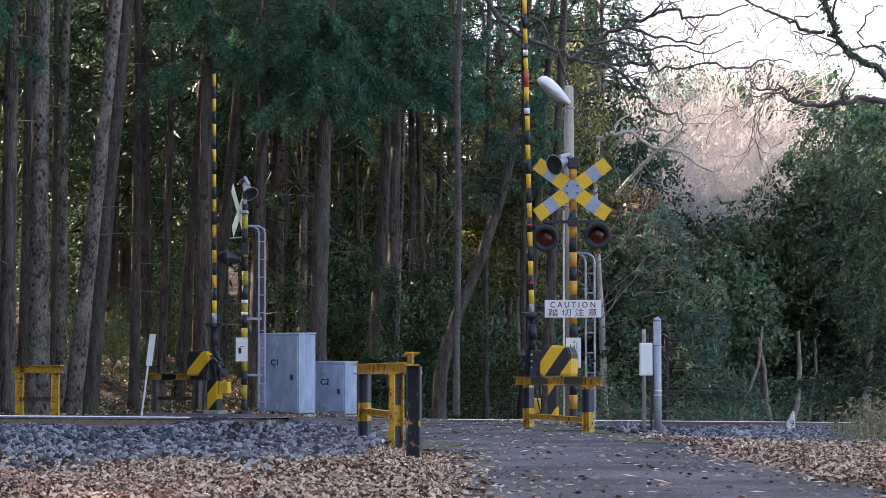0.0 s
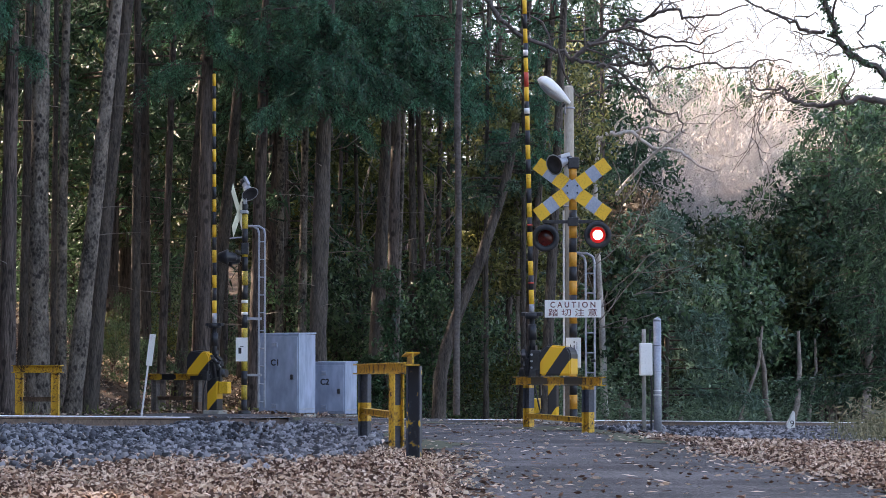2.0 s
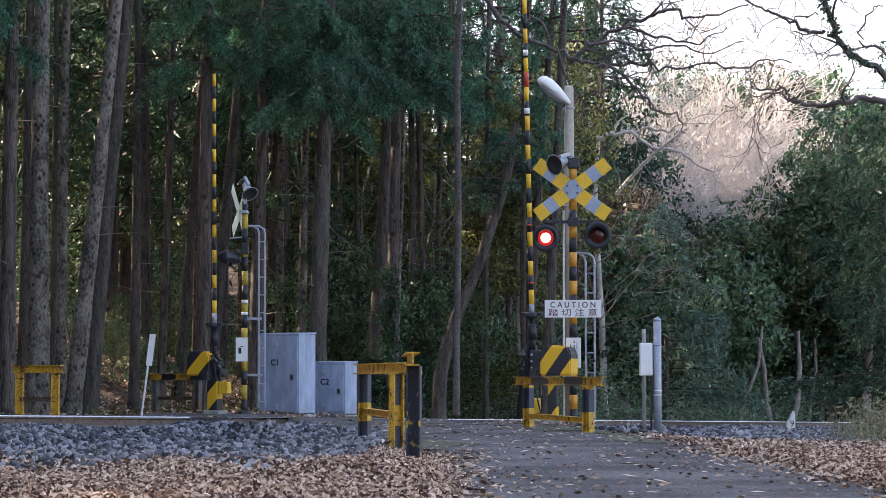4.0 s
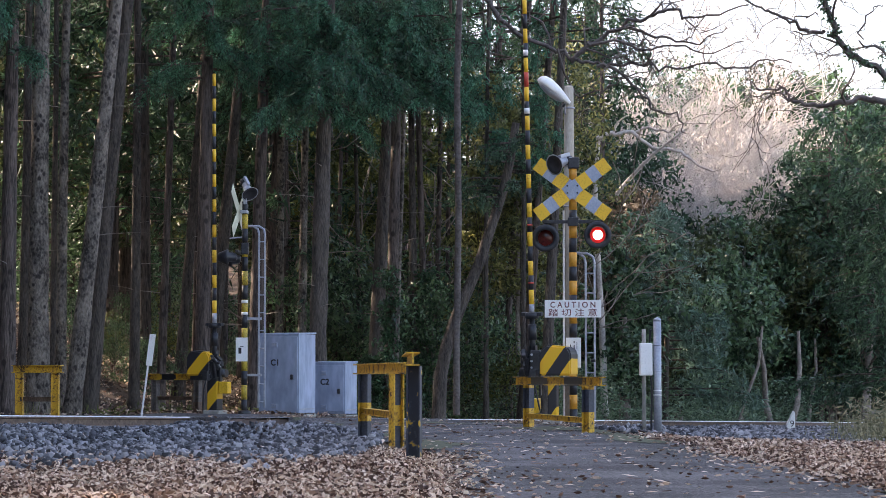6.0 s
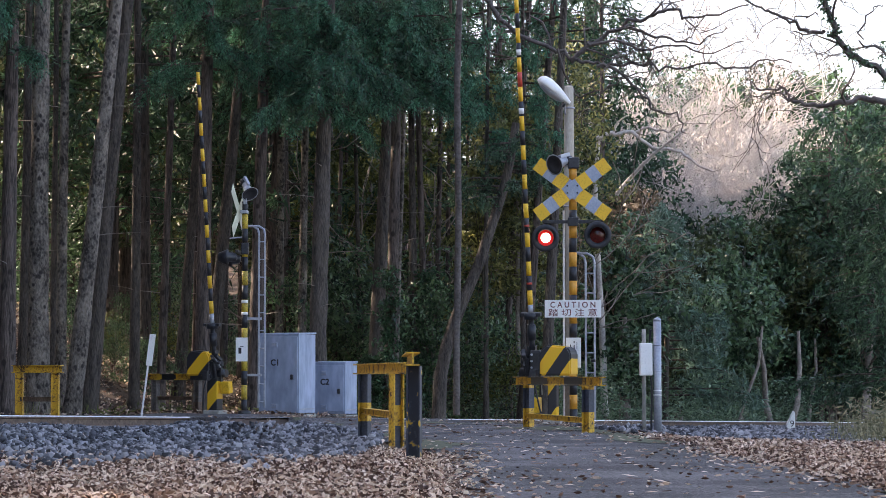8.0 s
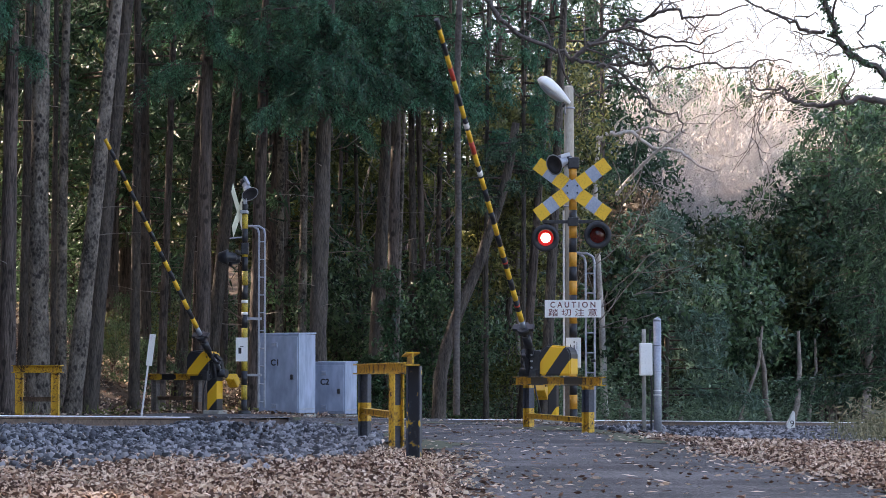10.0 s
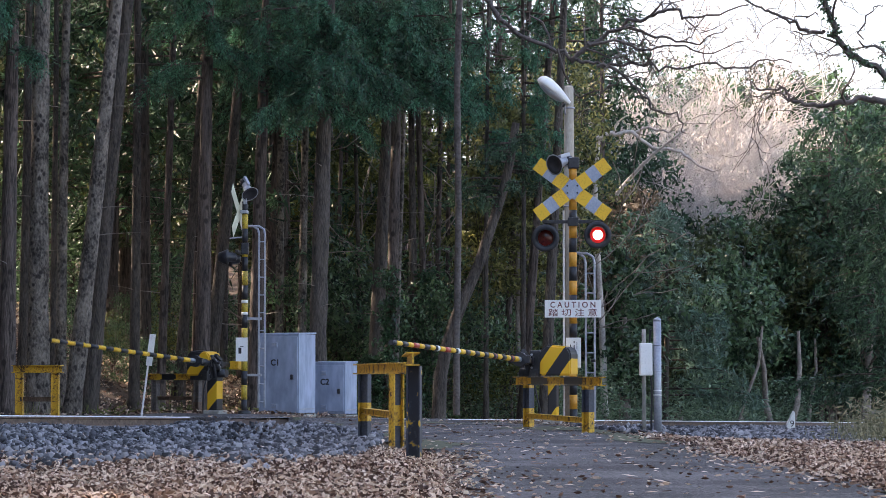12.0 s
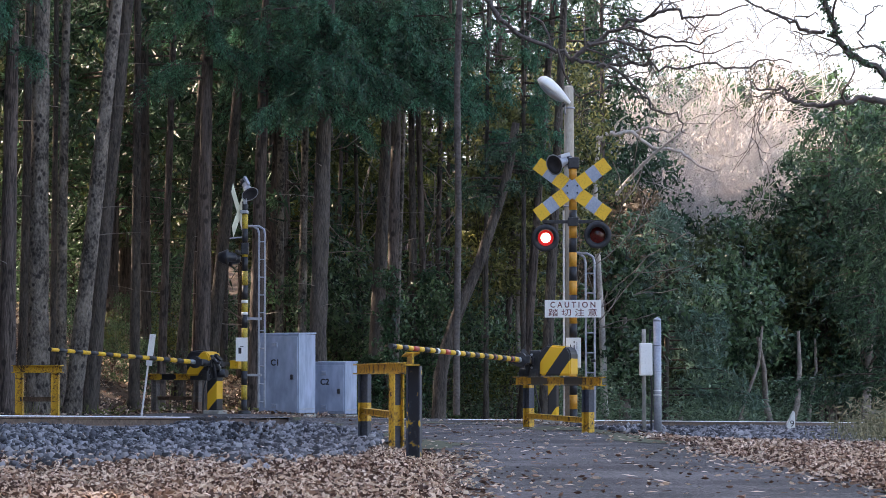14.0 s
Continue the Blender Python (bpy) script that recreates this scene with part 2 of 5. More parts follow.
def slips(centre, along, across):
    """One mesh of many separate narrow three-cornered slips."""
    n = len(centre)
    v = np.stack([centre - along + across, centre - along - across, centre + along], 1).reshape(-1, 3)
    me = bpy.data.meshes.new("slips")
    me.vertices.add(3 * n)
    me.vertices.foreach_set("co", v.astype(np.float32).ravel())
    me.loops.add(3 * n)
    me.loops.foreach_set("vertex_index", np.arange(3 * n, dtype=np.int32))
    me.polygons.add(n)
    me.polygons.foreach_set("loop_start", np.arange(0, 3 * n, 3, dtype=np.int32))
    me.update(calc_edges=True)
    return me


def quads(centre, along, across, fold=0.0):
    """One mesh of many separate diamond-ended blades, from numpy arrays of centres, half-lengths and half-widths."""
    n = len(centre)
    lift = np.cross(along, across)
    lift = lift / np.maximum(np.linalg.norm(lift, axis=1, keepdims=True), 1e-9) * np.linalg.norm(across, axis=1, keepdims=True) * fold
    v = np.stack([centre - along, centre + across - along * 0.15 + lift, centre + along, centre - across - along * 0.15 + lift], 1).reshape(-1, 3)
    me = bpy.data.meshes.new("blades")
    me.vertices.add(4 * n)
    me.vertices.foreach_set("co", v.astype(np.float32).ravel())
    me.loops.add(4 * n)
    me.loops.foreach_set("vertex_index", np.arange(4 * n, dtype=np.int32))
    me.polygons.add(n)
    me.polygons.foreach_set("loop_start", np.arange(0, 4 * n, 4, dtype=np.int32))
    me.update(calc_edges=True)
    return me


def curled(centre, along, across, fold=0.5):
    """One mesh of many separate oval leaves, each bent along its midrib."""
    n = len(centre)
    lift = np.cross(along, across)
    lift = lift / np.maximum(np.linalg.norm(lift, axis=1, keepdims=True), 1e-9) * np.linalg.norm(across, axis=1, keepdims=True) * fold
    bow = -lift * 0.35
    jag = lambda: 0.6 + 0.7 * np.random.random((n, 1))
    v = np.stack([centre - along + lift * 0.3, centre - along * 0.35 + across * 0.8 * jag() + lift * jag(), centre + along * 0.4 * jag() + across * 0.9 * jag() + lift * jag(), centre + along + lift * 0.4,
                  centre + along * 0.4 * jag() - across * 0.9 * jag() + lift * jag(), centre - along * 0.35 - across * 0.8 * jag() + lift * jag(), centre - along * 0.35 + bow, centre + along * 0.4 + bow], 1).reshape(-1, 3)
    f = np.array([(0, 6, 1, 1), (6, 7, 2, 1), (7, 3, 2, 2), (0, 5, 6, 6), (5, 4, 7, 6), (4, 3, 7, 7)])
    faces = [tuple(dict.fromkeys(q)) for q in (f[None] + 8 * np.arange(n)[:, None, None]).reshape(-1, 4).tolist()]
    me = bpy.data.meshes.new("leaves")
    me.from_pydata(v.tolist(), [], faces)
    return me


def lettering(text, height, material, parent, m, name="lettering", label="", thick=0.001, bold=0.0):
    """Letters in the built-in font as a mesh, in a plane at the pose m under the parent."""
    cu = bpy.data.curves.new("letters", "FONT")
    cu.body, cu.size, cu.align_x, cu.align_y, cu.extrude, cu.offset = text, height, "CENTER", "CENTER", thick, bold
    tmp = new("letters", cu)
    bpy.context.view_layer.update()
    me = bpy.data.meshes.new_from_object(tmp.evaluated_get(bpy.context.evaluated_depsgraph_get()))
    bpy.data.objects.remove(tmp)
    ob = part(name, me, material, parent, label)
    ob.matrix_local = m
    return ob


def unit(v):
    return v / np.maximum(np.linalg.norm(v, axis=-1, keepdims=True), 1e-9)

# ---- the lie of the land: the line runs from near left to far right and falls 2 per cent ----
RAIL0 = (-1.94, 34.3)
DIR = (0.418, 0.908)
GAUGE = 1.067


def track_ab(x, y):
    """Metres along the near rail and across it, towards the road's near side."""
    return (x - RAIL0[0]) * DIR[0] + (y - RAIL0[1]) * DIR[1], (x - RAIL0[0]) * DIR[1] - (y - RAIL0[1]) * DIR[0]


def on_track(a, q):
    return RAIL0[0] + a * DIR[0] + q * DIR[1], RAIL0[1] + a * DIR[1] - q * DIR[0]


def rail_z(a):
    return 0.004 - 0.0205 * np.clip(a, -60, 60)


ROAD = ((1.3, -30, 1.15), (1.3, 10, 1.15), (1.15, 17, 1.1), (0.75, 23, 1.3), (-0.2, 29.6, 1.55), (-2.3, 33.5, 2.0), (-4.9, 36.2, 2.0), (-9.0, 38.4, 2.0), (-30, 44, 2.0))


def road_gap(x, y):
    """Distance beyond the road's edge; negative on the road."""
    best = np.full(np.shape(x), 1e9)
    for (x0, y0, w0), (x1, y1, w1) in zip(ROAD, ROAD[1:]):
        dx, dy = x1 - x0, y1 - y0
        t = np.clip(((x - x0) * dx + (y - y0) * dy) / (dx * dx + dy * dy), 0, 1)
        d = np.hypot(x - x0 - t * dx, y - y0 - t * dy) - (w0 + t * (w1 - w0))
        best = np.minimum(best, d)
    return best


def smooth(t):
    t = np.clip(t, 0, 1)
    return t * t * (3 - 2 * t)


def ground_z(x, y):
    x, y = np.asarray(x, float), np.asarray(y, float)
    a, q = track_ab(x, y)
    bed = rail_z(a) - 0.20
    fall = -0.030 * np.clip(y - 20, 0, 6) - 0.020 * np.clip(y - 26, 0, 30)
    near = (rail_z(a) - 0.42 + 0.18 * smooth((a - 1) / 6)) * (1 - smooth((q - 2.2) / 5.0)) + fall * smooth((q - 2.2) / 5.0)
    z = np.where(q > 0.7, bed + (near - bed) * smooth((q - 0.7) / 1.5), bed)
    hill = 5.0 * smooth((-q - 6) / 18) * (1 - 0.78 * smooth((a - 12) / 20)) + 12.0 * smooth((y - 74) / 50) * smooth((-q - 6) / 18)
    z = np.where(q < -2.2, z + hill - 0.10 * smooth((-q - 2.2) / 1.0), z)
    flat = np.where(np.abs(q + 0.5) < 2.5, rail_z(a) - 0.02, np.where(q > 0, 0.0, rail_z(a) - 0.02))
    w = smooth(1 - road_gap(x, y) / 1.2)
    z = z * (1 - w) + flat * w
    for px, py, r, level in ((1.6, 32.0, 1.0, -0.03), (-3.6, 38.2, 0.9, 0.0), (-2.75, 39.9, 0.7, -0.06), (-2.0, 40.8, 0.6, -0.09)):
        pad = smooth(1 - (np.hypot(x - px, y - py) - r) / 1.3)
        z = z * (1 - pad) + level * pad
        w = np.maximum(w, pad)
    return z + 0.03 * np.sin(x * 1.7 + y * 0.6) * np.sin(y * 0.9 - x * 0.5) * (1 - w)


def gz(x, y):
    return float(ground_z(x, y))


def sheet(name, xs, ys, height, material, keep=None):
    X, Y = np.meshgrid(xs, ys)
    Z = height(X, Y)
    nx, ny = len(xs), len(ys)
    verts = np.stack([X, Y, Z], -1).reshape(-1, 3)
    i = np.arange(nx * ny).reshape(ny, nx)
    f = np.stack([i[:-1, :-1], i[:-1, 1:], i[1:, 1:], i[1:, :-1]], -1).reshape(-1, 4)
    if keep is not None:
        k = keep(X, Y)
        f = f[k[:-1, :-1].ravel() | k[1:, 1:].ravel() | k[:-1, 1:].ravel() | k[1:, :-1].ravel()]
    me = bpy.data.meshes.new(name)
    me.from_pydata(verts.tolist(), [], f.tolist())
    me.polygons.foreach_set("use_smooth", [True] * len(me.polygons))
    used = bmesh.new()
    used.from_mesh(me)
    bmesh.ops.delete(used, geom=[v for v in used.verts if not v.link_faces], context="VERTS")
    used.to_mesh(me)
    used.free()
    return part(name, me, material)


far_x = [-3000, -1200, -500, -220, -120, -70, -40, -25]
far_y = [60, 66, 75, 90, 110, 140, 200, 320, 600, 1200, 3000]
ground_xs = far_x + list(np.arange(-16, 20.01, 0.3)) + [26, 34, 50, 80, 140, 240, 500, 1200, 3000]
ground_ys = [-3000, -1000, -300, -100, -40, -15, 0, 4, 8] + list(np.arange(10, 46, 0.3)) + list(np.arange(46.5, 58, 1.0)) + far_y
ground = sheet("ground", ground_xs, ground_ys, ground_z, SOIL)
tagged(ground, "brown leaf-strewn woodland soil on both sides of the line", "ground", kind="structure")


def road_z(x, y):
    return ground_z(x, y) + 0.014 + 0.012 * np.sin(x * 1.3) * np.sin(y * 0.8)


def road_keep(x, y):
    a, q = track_ab(x, y)
    ragged = 0.12 * np.sin(y * 3.1 + x) + 0.08 * np.sin(y * 7.3 - 2 * x)
    return (road_gap(x, y) + ragged < 0) & ((q > 0.16) | (q < -GAUGE - 0.16))


road = sheet("road", np.arange(-14, 4.01, 0.16), np.arange(4, 46, 0.16), road_z, ASPHALT, road_keep)
tagged(road, "worn grey asphalt lane with moss and scattered leaves", "road", kind="structure")


def moss_keep(x, y):
    g = road_gap(x, y)
    patch = np.sin(x * 2.1 + 0.7 * y) + np.sin(y * 1.3 - x) + 0.8 * np.sin(x * 5.3) * np.sin(y * 3.7)
    a, q = track_ab(x, y)
    return (g < -0.05) & (q > 1.2) & (patch + 4.0 * np.exp(g / 0.3) > 1.5 + 0.17 * np.abs(y - 28))


moss = sheet("moss", np.arange(-3, 3, 0.07), np.arange(18, 33, 0.09), lambda x, y: road_z(x, y) + 0.006, MOSS, moss_keep)
tagged(moss, "thin green moss on the worn asphalt", "moss", kind="stuff")


def rail_mesh(length):
    """Flat-bottomed rail, 0.15 m high, its head in the second material."""
    half = [(0.0, -0.15), (0.064, -0.15), (0.064, -0.138), (0.012, -0.118), (0.009, -0.045), (0.031, -0.036), (0.033, -0.013), (0.029, -0.006), (0.016, -0.0015), (0.0, 0.0)]
    loop = half[:-1] + [(0.0, 0.0)] + [(-x, z) for x, z in reversed(half[1:-1])]
    b = bmesh.new()
    rings = []
    for s in np.linspace(-0.5, 0.5, 25) * length:
        rings.append([b.verts.new((x, s, z)) for x, z in loop])
    n = len(loop)
    for r0, r1 in zip(rings, rings[1:]):
        for k in range(n):
            f = b.faces.new((r0[k], r0[(k + 1) % n], r1[(k + 1) % n], r1[k]))
            if min(v.co.z for v in f.verts) > -0.0135:
                f.material_index = 1
    bmesh.ops.recalc_face_normals(b, faces=b.faces)
    return b


SLOPE = math.degrees(math.atan(0.0205))
HEADING = -math.degrees(math.atan2(DIR[0], DIR[1]))


def track_pose(a, q, z=0.0):
    x, y = on_track(a, q)
    return pose(x, y, float(rail_z(a)) + z, 0, 0, HEADING) @ pose(0, 0, 0, -SLOPE)


for q in (0.0, -GAUGE):
    rail = part("rail", rail_mesh(112), [RUST, SHINE])
    rail.matrix_world = track_pose(2, q)
    tagged(rail, "steel rail with a polished head and rusty web", "rail", "rails of the line")

sleeper_mesh = bpy.data.meshes.new("sleeper")
sb = box((2.0, 0.22, 0.16), (0, 0, 0), 0.02)
sb.to_mesh(sleeper_mesh)
sb.free()
sleeper_mesh.materials.append(CONCRETE)
for k in range(-24, 60):
    a = k * 0.62
    if -4.2 < a < 1.9:
        continue
    sleeper = new("sleeper", sleeper_mesh)
    sleeper.matrix_world = track_pose(a, -GAUGE / 2, -0.245)
    tagged(sleeper, "weathered concrete sleeper bedded in the ballast", "sleeper", "sleepers of the line")

# crossing deck: panels between and beside the rails
for q, w, n in ((-GAUGE / 2, GAUGE - 0.2, 5), (0.42, 0.62, 5), (-GAUGE - 0.42, 0.62, 5)):
    for k in range(n):
        deck = part("deck_panel", box((w, 1.06, 0.14), (0, 0, -0.075), 0.012), CONCRETE if q < 0 else ASPHALT)
        deck.matrix_world = track_pose(-3.3 + k * 1.075, q, 0.003)
        tagged(deck, "worn crossing deck panel laid against the rails", "deck panel", "crossing deck panels", "structure")

# ---- barrier machines ----


def barrier(name, x, y, z0, turn, side, c, cc, length, reds, label, cw, paint, hood_paint, first, band, weight):
    """Barrier machine: hood on a striped column, and an arm that turns on a shaft. Local x is the way the lowered arm points."""
    t = thing(name, pose(x, y, z0, 0, 0, turn), label, "barrier", "level crossing barriers")
    h = 0.84 - z0
    part("plinth", box((cw + 0.10, cw + 0.12, 0.10), (-0.02, cc, 0.01), 0.02), CONCRETE, t)
    co = part("column", box((cw, cw + 0.02, h - 0.28), (0, 0, 0), 0.02), paint, t, "black and yellow striped column")
    co.matrix_local = pose(-0.02, cc, (h - 0.28) / 2 + 0.05, 0, 0, 90)
    hood = bmesh.new()
    prof = [(-0.225, -0.20), (0.225, -0.20), (0.225, 0.12), (0.17, 0.20), (-0.13, 0.23), (-0.225, 0.14)]
    for yy in (-0.20, 0.20):
        ring = [hood.verts.new((px, yy, pz)) for px, pz in prof]
    hood.verts.ensure_lookup_table()
    n = len(prof)
    hood.faces.new(hood.verts[:n])
    hood.faces.new(list(reversed(hood.verts[n:])))
    for k in range(n):
        hood.faces.new((hood.verts[k], hood.verts[(k + 1) % n], hood.verts[n + (k + 1) % n], hood.verts[n + k]))
    bmesh.ops.recalc_face_normals(hood, faces=hood.faces)
    bmesh.ops.bevel(hood, geom=list(hood.edges), offset=0.025, segments=3, affect="EDGES")
    ho = part("hood", hood, hood_paint, t, "rounded hood with slanting black and yellow bands")
    ho.matrix_local = pose(-0.02, c, h + 0.0, 0, 0, 90)
    part("gearbox", box((0.26, 0.16, 0.40), (0, 0.06 * side, h - 0.05), 0.03), BLACK, t)
    part("shaft", rod((0, -0.16, h), (0, 0.16, h), 0.045), BLACK, t)
    part("handle", rod((0.14, c, h - 0.02), (0.2, c, h - 0.02), 0.02), BLACK, ho).matrix_local = pose(0.23, 0.02, -h + 0.03, 0, 0, 0)
    part("crank", box((0.06, 0.05, 0.30), (0.10, -0.05 * side, h - 0.10), 0.01, Euler((0, radians(20), 0)).to_matrix()), BLACK, t)
    part("stop_bracket", box((0.20, 0.06, 0.06), (0.05, -0.10 * side, h + 0.10), 0.008, Euler((0, radians(-25), 0)).to_matrix()), BLACK, t)
    part("spring_rod", tubes([[((-0.10, -0.08 * side, h - 0.25), 0.014), ((0.02, -0.12 * side, h - 0.05), 0.014), ((0.12, -0.08 * side, h + 0.08), 0.014)]], 8), STEEL, t)
    for k in range(4):
        part("bolt", rod((0.13, 0.02 * side, h - 0.18 + 0.09 * k), (0.155, 0.02 * side, h - 0.18 + 0.09 * k), 0.016, seg=6), STEEL, t)
    part("motor", rod((-0.06, -0.20 * side, h - 0.16), (-0.06, 0.02 * side, h - 0.16), 0.07, seg=18), BLACK, t)
    part("cable_box", box((0.13, 0.10, 0.16), (0.17, 0.06 * side, h - 0.20), 0.012), BLACK, t)
    part("cable", tubes([[((0.17, 0.06 * side, h - 0.27), 0.012), ((0.19, 0.10 * side, h - 0.45), 0.012), ((0.10, 0.16 * side, 0.05), 0.012)]], 8), BLACK, t)
    part("buffer", rod((0.12, -0.08 * side, h + 0.02), (0.20, -0.08 * side, h + 0.10), 0.03, seg=14), BLACK, t)
    arm = new("arm")
    arm.parent, arm.location = t, (0, 0, h)
    tagged(arm, "slim arm banded in yellow and black")
    root = rod((-0.12, 0, 0), (0.68, 0, 0), 0.045, 0.04)
    rod((0.30, 0, 0), (0.52, 0, 0), 0.062, bm=root)
    rod((0.60, 0, 0), (0.68, 0, 0), 0.10, bm=root)
    box((0.05, 0.30, 0.10), (0.66, 0, 0), 0.008, bm=root)
    part("sleeve", root, BLACK, arm)
    k = 0
    taper = lambda d: 0.040 - 0.012 * d / length
    part("arm_tube", rod((0.66, 0, 0), (first, 0, 0), taper(0.66), taper(first)), STEEL, arm)
    while first < length - 0.01:
        e = min(first + band, length)
        m = YELLOW if k % 2 == 0 else (RED if k in reds else BLACK)
        part("band", rod((first, 0, 0), (e, 0, 0), taper(first) + 0.001 * (k % 2), taper(e) + 0.001 * (k % 2)), m, arm)
        if reds and k in (13, 17):
            part("reflector", rod((first + 0.03, 0, 0), (first + 0.11, 0, 0), taper(first) + 0.004), WHITE, arm)
        if reds and k in (1, 5):
            part("reflector", rod((first + 0.08, 0, 0), (first + 0.11, 0, 0), taper(first) + 0.003), RED, arm, "red reflective tape")
        first, k = e, k + 1
    part("cap", rod((length, 0, 0), (length + 0.012, 0, 0), taper(length) + 0.003), BLACK, arm)
    part("hub", rod((0, -0.10, 0), (0, 0.10, 0), 0.085, seg=20), BLACK, arm)
    for yy in (-0.05, 0.05):
        part("clamp_plate", box((0.24, 0.012, 0.12), (0.10, yy, 0), 0.006), BLACK, arm)
    levers = box((0.42, 0.025, 0.07), (-0.27, 0.10 * side, 0), 0.006)
    box((0.42, 0.025, 0.07), (-0.27, -0.12 * side, 0), 0.006, bm=levers)
    part("lever", levers, BLACK, arm)
    part("counterweight", box((0.20, 0.17, 0.14), (-weight, 0.0 if side > 0 else 0.20, 0.0), 0.015), YELLOW, arm, "yellow counterweight block")
    return t, arm


near_barrier, near_arm = barrier("level_crossing_barrier", 1.2585, 31.7, -0.02, -108, 1, 0.37, 0.29, 6.0, (15, 21), "black and yellow crossing barrier machine beside the signal post", 0.13, HAZARD, HAZARD_HOOD, 0.80, 0.2025, 0.62)
far_barrier, far_arm = barrier("level_crossing_barrier", -3.843, 38.1, 0.0, -114, -1, -0.22, 0.0, 4.9, (), "black and yellow crossing barrier machine across the line", 0.19, HAZARD_LOW, HAZARD_LOW, 0.85, 0.2132, 0.40)

# ---- crossing signals ----


def striped_post(t, top, r, one, band=0.2):
    z, k = 0.0, 0
    post = new("post")
    post.parent = t
    while z < top - 0.01:
        e = min(z + band, top)
        part("paint_band", rod((0, 0, z), (0, 0, e), r + 0.0008 * (k % 2), seg=20), (BLACK, one)[k % 2], post)
        z, k = e, k + 1
    part("cap", rod((0, 0, top), (0, 0, top + 0.02), r * 1.05), BLACK, post)
    return post


def crossbuck(t, m, back=False):
    """Two crossed boards in yellow and grey bands, bolted to the post."""
    x = new("crossbuck")
    x.parent = t
    x.matrix_local = m
    tagged(x, "crossed warning boards banded yellow and grey")
    for i, turn in enumerate((36.5, -36.5)):
        board = new("board")
        board.parent = x
        board.matrix_local = pose(0, -0.012 * i, 0, 0, turn, 0)
        bands = ((0.0, 0.115, 1), (0.115, 0.29, 0), (0.29, 0.45, 1), (0.45, 0.62, 0))
        for s in (1, -1):
            for a, b, c in bands:
                w = b - a
                part("sheet", box((w, 0.008, 0.20), (s * (a + b) / 2, 0, 0), 0.003), (YELLOW, BOARD)[c] if not back else CREAM, board)
    for px in (-0.07, 0.07):
        for pz in (-0.05, 0.05):
            part("bolt", rod((px, -0.035, pz), (px, 0.0, pz), 0.013, seg=8), BLACK, x)
    part("clamp", box((0.16, 0.12, 0.05), (0, 0.08, 0), 0.006), STEEL, x)
    return x


def horn(t, m, name="horn"):
    """Bell-mouthed loudspeaker on a bracket."""
    h = new(name)
    h.parent = t
    h.matrix_local = m
    tagged(h, "grey weatherproof warning loudspeaker")
    part("bell", lathe([(0.045, -0.26), (0.06, -0.18), (0.075, -0.10), (0.11, -0.02), (0.145, 0.0), (0.15, 0.005), (0.138, 0.004), (0.10, -0.03), (0.05, -0.12), (0.02, -0.14)]), STEEL, h)
    part("throat", lathe([(0.0, -0.135), (0.042, -0.118), (0.092, -0.032), (0.134, 0.002), (0.131, 0.004), (0.088, -0.026), (0.03, -0.06), (0.0, -0.05)]), BLACK, h)
    part("driver", lathe([(0.0, -0.36), (0.06, -0.35), (0.065, -0.27), (0.045, -0.26)]), BLACK, h)
    part("bracket", box((0.05, 0.05, 0.20), (0, 0.08, -0.24), 0.005), STEEL, h)
    return h


